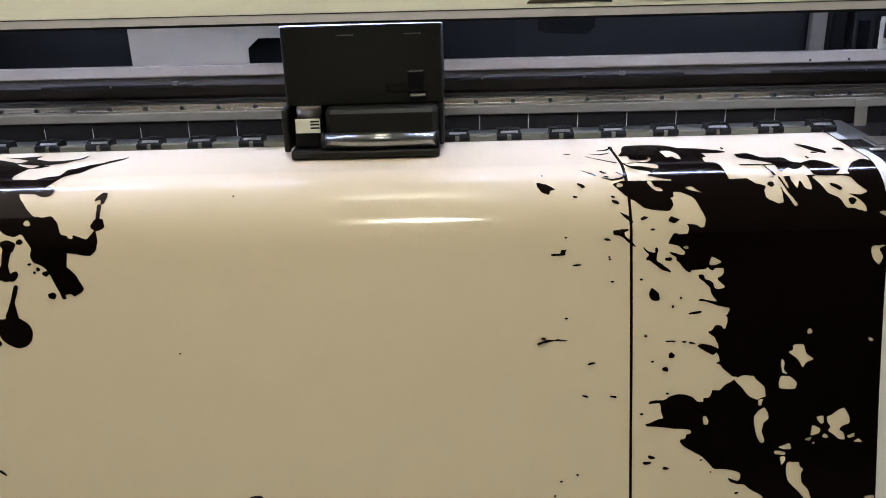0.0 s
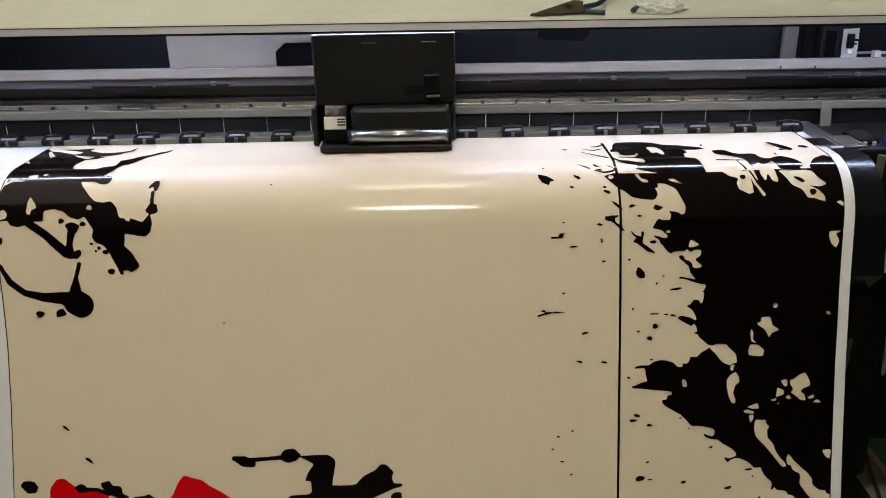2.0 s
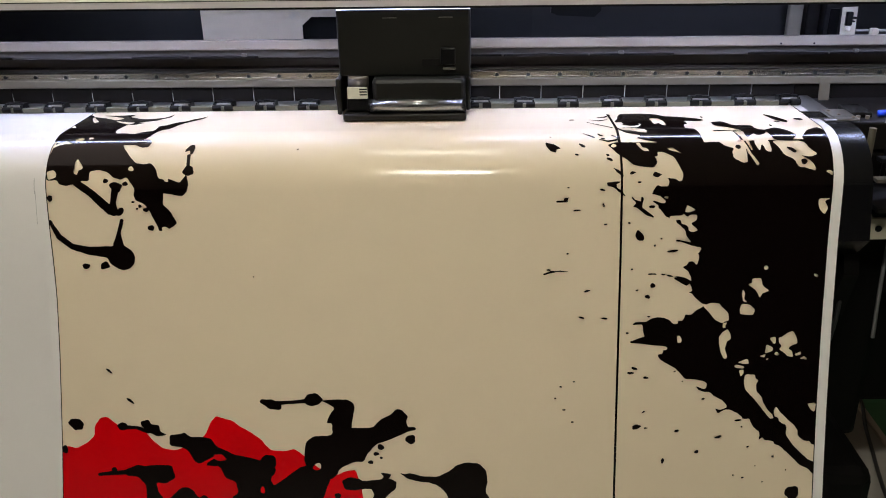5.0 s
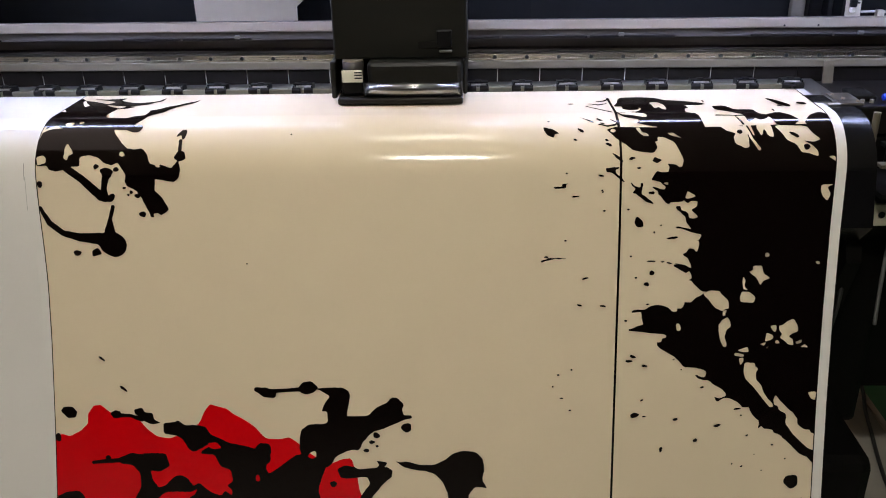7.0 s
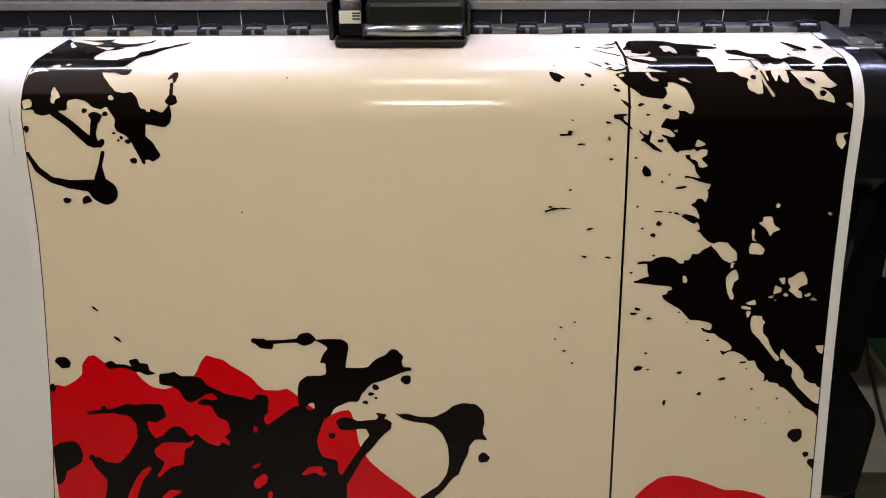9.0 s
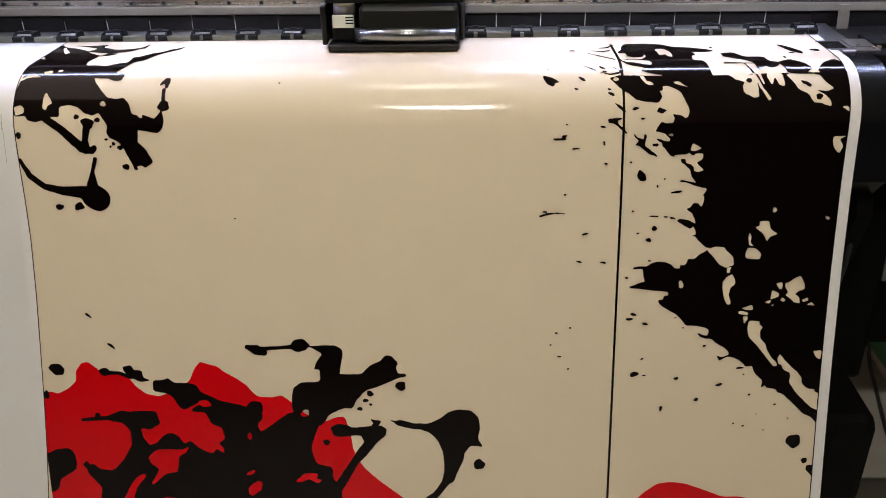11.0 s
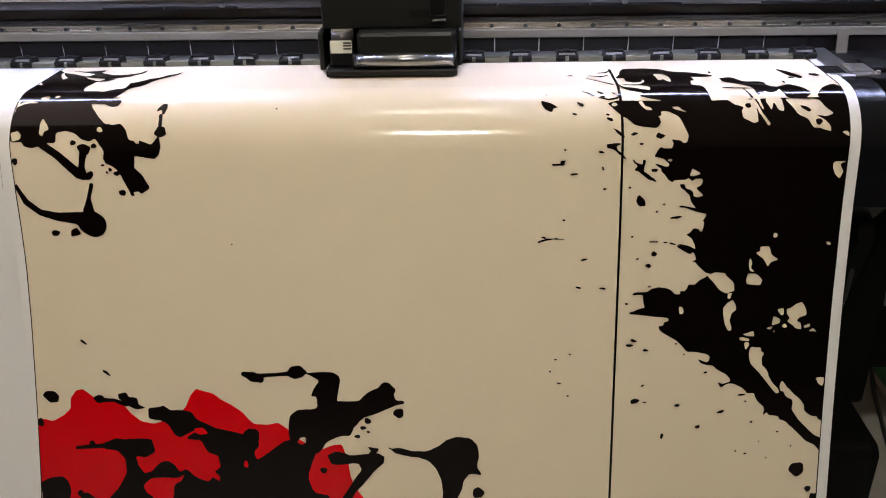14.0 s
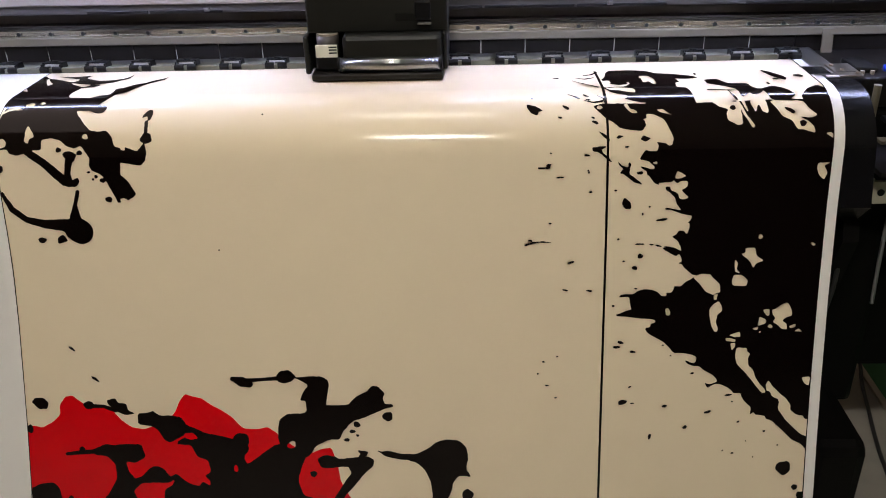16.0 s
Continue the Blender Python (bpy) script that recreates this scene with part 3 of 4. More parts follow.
part("handle", tube([on_cover(0.238, 0.020, 0.006), on_cover(0.262, 0.028, 0.007), on_cover(0.285, 0.055, 0.007), on_cover(0.325, 0.075, 0.007), on_cover(0.35, 0.06, 0.007), on_cover(0.335, 0.03, 0.007), on_cover(0.315, 0.002, 0.007)], 0.0045), SCISSOR_GRIP, scissors, "", True)
part("handle", tube([on_cover(0.238, 0.010, 0.004), on_cover(0.258, 0.003, 0.005), on_cover(0.27, 0.001, 0.005)], 0.004), SCISSOR_GRIP, scissors, "", True)
tissue = bmesh.new()
bmesh.ops.create_icosphere(tissue, subdivisions=5, radius=1)
for v in tissue.verts:
    n1 = noise.fractal(v.co * 2.6, 0.7, 2.2, 5)
    f = 1 + 0.38 * n1 + 0.10 * abs(noise.noise(v.co * 9))
    v.co = Vector((v.co.x * f * 0.036, v.co.y * f * 0.014, max(v.co.z * f, -0.6) * 0.013))
tob = new("crumpled_tissue", mesh_from(tissue, "crumpled_tissue", TISSUE, True))
tob.matrix_world = LEAN @ Matrix.Translation(on_cover(0.358, 0.012, 0.008)) @ pose(0, 0, 0, COVER_TILT, 0, 0)
tagged(tob, "crumpled white paper tissue lying on the cover", "tissue")

cable = thing("power_cable", "thin black cable trailing over the floor", "cable")
part("cord", tube([(1.10, 1.55, 0.006), (1.083, 1.47, 0.010), (1.055, 1.38, 0.006), (1.03, 1.28, 0.006), (1.005, 1.18, 0.006), (0.985, 1.08, 0.006), (0.972, 0.95, 0.006), (1.00, 0.70, 0.006)], 0.005), CABLE, cable, "", True)

# ---- the vinyl sheet and its print ----
sheet = thing("vinyl_sheet", "glossy white vinyl sheet with a cream, black and red splatter print", "vinyl print")
part("vinyl", ribbon(lambda v: left_edge(v) - 0.0135 - 0.006 * max(0.5 - v, 0), lambda v: right_edge(v) + 0.0165, -0.139, V_END, 0.0, 8), VINYL, sheet, "white vinyl with bare margins", True)
slack = ribbon(lambda v: -1.05, lambda v: left_edge(v) - 0.012 - 0.006 * max(0.5 - v, 0), -0.139, V_END, 0.0, 8)
for v in slack.verts:
    d = min(max((0.84 - v.co.z) / 0.30, 0), 1)
    v.co.y += 0.022 * d * d * (3 - 2 * d) + 0.0002
    v.co.z -= 0.0003
part("vinyl", slack, VINYL, sheet, "bare white vinyl sagging behind the margin", True)
for x, v0, v1, w in ((-0.6985, 0.108, 0.135, 0.0009), (-0.697, 0.13, 0.185, 0.0006)):
    part("scuff", ribbon(lambda v, x=x: x - 0.002 * v, lambda v, x=x, w=w: x - 0.002 * v + w, v0, v1, 0.0008), GREY_CABLE, sheet, "thin grey scuff mark", True)
part("printed_ground", ribbon(left_edge, right_edge, -0.138, V_END, 0.0004, 8), CREAM, sheet, "cream printed ground", True)

STEP = 0.00125
NX, NV = 1048, 900
X0, V0 = -0.69, -0.155


def outline(pts, rounds=1):
    """Corner-cutting: rounds an outline a little, as ink does."""
    p = np.array(pts, float)
    for _ in range(rounds):
        q = np.roll(p, -1, 0)
        p = np.stack((0.86 * p + 0.14 * q, 0.14 * p + 0.86 * q), 1).reshape(-1, 2)
    return p


def field():
    return np.full((NV, NX), 9.0, np.float32)


def window(x0, x1, v0, v1, pad=0.006):
    i0, i1 = max(int((x0 - pad - X0) / STEP), 0), min(int((x1 + pad - X0) / STEP) + 2, NX)
    j0, j1 = max(int((v0 - pad - V0) / STEP), 0), min(int((v1 + pad - V0) / STEP) + 2, NV)
    xs = X0 + STEP * np.arange(i0, i1)
    vs = V0 + STEP * np.arange(j0, j1)
    return (slice(j0, j1), slice(i0, i1)), np.meshgrid(xs, vs)


def area(*mm):
    """A filled outline, in millimetres across and along the sheet."""
    p = outline(np.array(mm, float).reshape(-1, 2) / 1000)

    def draw(f):
        w, (gx, gv) = window(p[:, 0].min(), p[:, 0].max(), p[:, 1].min(), p[:, 1].max())
        if not gx.size:
            return
        best = np.full(gx.shape, 9.0)
        inside = np.zeros(gx.shape, bool)
        for a, b in zip(p, np.roll(p, -1, 0)):
            d = b - a
            t = np.clip(((gx - a[0]) * d[0] + (gv - a[1]) * d[1]) / (d @ d + 1e-12), 0, 1)
            best = np.minimum(best, (gx - a[0] - t * d[0]) ** 2 + (gv - a[1] - t * d[1]) ** 2)
            if a[1] != b[1]:
                inside ^= ((a[1] > gv) != (b[1] > gv)) & (gx < d[0] * (gv - a[1]) / d[1] + a[0])
        s = np.sqrt(best) * np.where(inside, -1, 1)
        f[w] = np.minimum(f[w], s)
    return draw


def stroke(*mm):
    """A brush stroke through points, each with its own half width, in millimetres."""
    p = np.array(mm, float).reshape(-1, 3) / 1000

    def draw(f):
        for a, b in zip(p, p[1:]):
            r = max(a[2], b[2])
            w, (gx, gv) = window(min(a[0], b[0]) - r, max(a[0], b[0]) + r, min(a[1], b[1]) - r, max(a[1], b[1]) + r)
            if not gx.size:
                continue
            d = b[:2] - a[:2]
            t = np.clip(((gx - a[0]) * d[0] + (gv - a[1]) * d[1]) / (d @ d + 1e-12), 0, 1)
            s = np.hypot(gx - a[0] - t * d[0], gv - a[1] - t * d[1]) - (a[2] + (b[2] - a[2]) * t)
            f[w] = np.minimum(f[w], s)
    return draw


def drop(x, v, rx, rv, turn):
    """An oval drop, in millimetres, turned by degrees, with a slightly uneven rim."""
    grow = 0.2 if max(rx, rv) < 5 else 0.0
    x, v, rx, rv = x / 1000, v / 1000, max(rx + grow, 1.3) / 1000, max(rv + grow, 1.3) / 1000

    def draw(f):
        r = max(rx, rv) * 1.2
        w, (gx, gv) = window(x - r, x + r, v - r, v + r)
        if not gx.size:
            return
        c, s = math.cos(radians(turn)), math.sin(radians(turn))
        px, pv = (gx - x) * c + (gv - v) * s, -(gx - x) * s + (gv - v) * c
        a = np.arctan2(pv / rv, px / rx)
        rim = 1 + 0.07 * np.sin(3 * a + x * 900) + 0.04 * np.sin(5 * a + v * 700)
        k = np.hypot(px / rx, pv / rv) / rim
        f[w] = np.minimum(f[w], (k - 1) * min(rx, rv))
    return draw


def marks(shapes):
    f = field()
    for s in shapes:
        s(f)
    return f


def ink_pieces(f, lift, lo, hi):
    """Turns a field (negative inside) into flat ink on the sheet: long quads inside, cut cells at the rim. One mesh for each island."""
    neg = f < 0
    cnt = neg[:-1, :-1].astype(int) + neg[1:, :-1] + neg[:-1, 1:] + neg[1:, 1:]
    runs, owner, above = [], [], []
    for j in range(NV - 1):
        busy = np.nonzero(cnt[j, lo:hi])[0] + lo
        here = []
        if len(busy):
            for r in np.split(busy, np.nonzero(np.diff(busy) > 1)[0] + 1):
                k = len(runs)
                runs.append((j, int(r[0]), int(r[-1])))
                owner.append(k)
                for q in above:
                    if runs[q][1] <= r[-1] and runs[q][2] >= r[0]:
                        a, b = k, q
                        while owner[a] != a:
                            a = owner[a]
                        while owner[b] != b:
                            b = owner[b]
                        owner[a] = b
                here.append(k)
        above = here
    islands = {}
    for k, run in enumerate(runs):
        a = k
        while owner[a] != a:
            a = owner[a]
        islands.setdefault(a, []).append(run)
    for group in islands.values():
        verts, faces, seen = [], [], {}

        def vert(i, j):
            key = (round(i, 3), round(j, 3))
            if key not in seen:
                seen[key] = len(verts)
                verts.append(on_sheet(X0 + STEP * i, V0 + STEP * j, lift))
            return seen[key]

        for j, i0, i1 in group:
            i = i0
            while i <= i1:
                if cnt[j, i] == 4:
                    e = i
                    while e + 1 <= i1 and cnt[j, e + 1] == 4:
                        e += 1
                    faces.append((vert(i, j), vert(i, j + 1), vert(e + 1, j + 1), vert(e + 1, j)))
                    i = e + 1
                    continue
                ring = []
                corners = ((i, j), (i, j + 1), (i + 1, j + 1), (i + 1, j))
                for (a, b), (c, d) in zip(corners, corners[1:] + corners[:1]):
                    fa, fb = float(f[b, a]), float(f[d, c])
                    if fa < 0:
                        ring.append(vert(a, b))
                    if (fa < 0) != (fb < 0):
                        t = min(max(fa / (fa - fb), 0.02), 0.98)
                        ring.append(vert(a + (c - a) * t, b + (d - b) * t))
                if len(ring) > 2:
                    faces.append(tuple(ring))
                i += 1
        yield int(sum(r[2] - r[1] + 1 for r in group)), verts, faces


def ink(name, f, lift, mat, label, lo=0, hi=NX - 1):
    """Large islands are splashes, small ones drops, each a part of the sheet; the dust-like rest stays together."""
    rest_v, rest_f = [], []
    for size, verts, faces in ink_pieces(f, lift, lo, hi):
        if size < 14:
            rest_f += [tuple(k + len(rest_v) for k in q) for q in faces]
            rest_v += verts
            continue
        link_ink(name if size > 1500 else "ink_drop", verts, faces, mat, label if size > 1500 else "")
    if rest_f:
        tagged(link_ink("ink_specks", rest_v, rest_f, mat, ""), kind="stuff")


def link_ink(name, verts, faces, mat, label):
    me = bpy.data.meshes.new(name)
    me.from_pydata(verts, [], faces)
    me.materials.append(mat)
    me.polygons.foreach_set("use_smooth", [True] * len(me.polygons))
    ob = new(name, me)
    ob.parent = sheet
    return tagged(ob, label)


BLACK_LEFT = [
    area(-682, 29, -684, -9, -688, -55, -686, -85, -677, -116, -664, -100, -642, -92, -615, -76, -608, -83, -606, -91, -624, -99, -655, -111, -627, -107, -592, -114, -599, -98, -569, -82, -547, -85, -529, -92, -520, -115, -521, -92, -533, -81, -539, -70, -559, -63, -570, -60, -556, -56, -569, -45, -584, -42, -586, -28, -589, -10, -584, 9, -566, 9, -549, 12, -535, 1, -522, -2, -521, -19, -523, -33, -511, -40, -497, -58, -483, -65, -474, -79, -461, -87, -453, -98, -458, -79, -481, -54, -490, -36, -497, -15, -510, -5, -516, 15, -522, 27, -528, 35, -527, 40, -682, 38),
    area(-684, 33, -678, 33, -660, 33, -601, 33, -568, 33, -572, 33, -552, 33, -520, 33, -522, 33, -531, 33, -515, 34, -510, 41, -514, 52, -524, 53, -538, 47, -559, 46, -550, 60, -540, 73, -529, 84, -517, 86, -505, 84, -495, 93, -490, 110, -479, 113, -481, 135, -483, 155, -496, 173, -509, 159, -517, 151, -528, 146, -532, 138, -529, 128, -536, 117, -543, 108, -552, 112, -564, 109, -576, 99, -590, 95, -605, 98, -606, 114, -621, 114, -632, 119, -644, 122, -656, 119, -660, 112, -678, 113, -680, 87, -677, 60, -673, 33, -680, 33),
    area(-494, 112, -472, 117, -474, 111, -467, 113, -454, 118, -448, 110, -443, 105, -439, 119, -442, 133, -449, 140, -463, 138, -482, 135, -493, 128),
    area(-513, 150, -498, 141, -483, 153, -472, 164, -461, 184, -466, 189, -475, 194, -480, 190, -488, 191, -486, 197, -492, 197, -495, 187, -503, 171),
    drop(-440, 98, 9.0, 8.5, 0),
    stroke(-441, 87, 2.9, -442, 71, 2.9),
    area(-440, 69, -442, 60, -450, 64, -449, 58, -442, 48, -435, 48, -434, 58, -436, 68),
    stroke(-627, 117, 5.9, -604, 133, 6.4, -573, 162, 7.8),
    drop(-561, 124, 10.5, 8.1, 20),
    drop(-554, 163, 4.8, 5.4, 0),
    drop(-560, 166, 7.6, 5.4, 0),
    stroke(-562, 128, 5.9, -567, 150, 4.9, -567, 164, 7.8),
    drop(-578, 114, 4.3, 3.6, 0),
    drop(-533, 149, 2.7, 1.8, 0),
    drop(-522, 156, 2.7, 2.7, 0),
    drop(-512, 162, 4.5, 3.6, 0),
    drop(-505, 192, 5.7, 4.5, 0),
    drop(-545, 119, 4.5, 3.6, 0),
    drop(-527, 160, 1.8, 1.8, 0),
    drop(-673, 142, 4.5, 5.4, 0),
    drop(-619, 256, 6.7, 4.7, 0),
    stroke(-675, 181, 2.9, -662, 206, 4.9, -640, 223, 4.9, -612, 230, 6.9, -580, 232, 9.8, -562, 239, 19.6, -555, 243, 19.6),
    stroke(-562, 219, 8.8, -560, 200, 2.9, -554, 180, 3.4),
    area(-594, 252, -584, 247, -577, 258, -594, 262),
]
BLACK_LOW = [
    area(-536, 605, -493, 604, -488, 625, -482, 651, -439, 660, -420, 629, -434, 601, -409, 588, -381, 590, -343, 600, -328, 585, -309, 597, -322, 630, -316, 641, -262, 601, -214, 616, -233, 668, -225, 697, -197, 704, -198, 725, -183, 740, -184, 772, -200, 904, -655, 914, -607, 780, -599, 748, -621, 721, -624, 705, -609, 703, -600, 712, -576, 715, -556, 694, -540, 667, -540, 641, -553, 626, -577, 623),
    area(-671, 529, -664, 522, -649, 522, -642, 530, -645, 541, -659, 542),
    drop(-679, 577, 6.0, 7.2, 0),
    drop(-575, 535, 8.6, 7.0, 0),
    drop(50, 695, 9.5, 9.3, 0),
    drop(-79, 556, 8.5, 8.0, 0),
    drop(-130, 570, 5.7, 5.0, 30),
    drop(-138, 582, 4.8, 3.0, 0),
    drop(-148, 597, 4.8, 3.0, 0),
    drop(-130, 589, 2.8, 2.0, 0),
    drop(-206, 658, 5.7, 5.2, 0),
    drop(-623, 705, 5.0, 6.2, 0),
    drop(-324, 599, 13.3, 15.0, 0),
    stroke(-574, 537, 3.9, -550, 537, 2.9, -531, 544, 3.9),
    area(-544, 526, -529, 523, -525, 531, -511, 532, -510, 544, -498, 550, -514, 553, -531, 545, -542, 534),
    area(-494, 550, -474, 548, -468, 545, -457, 554, -441, 553, -422, 556, -415, 568, -407, 582, -429, 594, -444, 602, -453, 597, -462, 579, -471, 573, -495, 569),
    stroke(-416, 578, 8.8, -386, 590, 5.9, -352, 600, 8.8, -324, 612, 11.8),
    stroke(-621, 622, 2.9, -594, 619, 3.9, -576, 618, 3.9, -552, 612, 7.8, -528, 616, 7.8, -507, 621, 12.7),
    drop(-594, 613, 5.0, 4.1, 0),
    drop(-472, 657, 16.0, 13.4, 0),
    stroke(-331, 490, 3.9, -316, 495, 8.8, -304, 499, 5.9),
    stroke(-309, 493, 3.9, -280, 491, 2.9, -252, 489, 3.9),
    area(-260, 487, -253, 477, -237, 475, -226, 486, -234, 495, -248, 499, -257, 494),
    area(-233, 488, -205, 486, -186, 486, -175, 492, -173, 500, -178, 525, -180, 540, -212, 546, -213, 528, -222, 528, -218, 516, -207, 501, -222, 492),
    area(-261, 576, -258, 561, -245, 551, -215, 550, -209, 538, -188, 536, -144, 536, -131, 522, -112, 512, -103, 503, -94, 503, -82, 516, -86, 524, -83, 534, -71, 534, -69, 539, -83, 542, -104, 552, -123, 560, -137, 564, -152, 580, -160, 597, -176, 596, -200, 608, -207, 621, -215, 628, -248, 627, -262, 598),
    area(-199, 631, -186, 624, -170, 626, -162, 631, -115, 626, -104, 632, -106, 645, -120, 656, -140, 682, -155, 698, -175, 735, -185, 749, -198, 741, -184, 719, -154, 672, -142, 656, -148, 644, -182, 648, -193, 646),
    area(-132, 615, -112, 618, -118, 627, -130, 626, -126, 623),
    area(-98, 616, -91, 618, -80, 616, -58, 622, -34, 622, -15, 613, -1, 601, 18, 596, 37, 598, 49, 610, 52, 628, 48, 648, 56, 663, 46, 662, 35, 662, 26, 674, 23, 690, 13, 711, 7, 728, -1, 732, -16, 753, -35, 772, -59, 786, -74, 783, -45, 761, -25, 746, -13, 727, -8, 706, -10, 675, -18, 654, -31, 639, -48, 633, -67, 631, -86, 626),
    area(-690, 685, -671, 676, -651, 674, -642, 682, -639, 700, -642, 714, -658, 724, -671, 733, -676, 749, -684, 757, -697, 755),
    drop(-558, 490, 7.6, 2.0, 38),
    drop(-592, 437, 6.7, 2.1, 38),
]
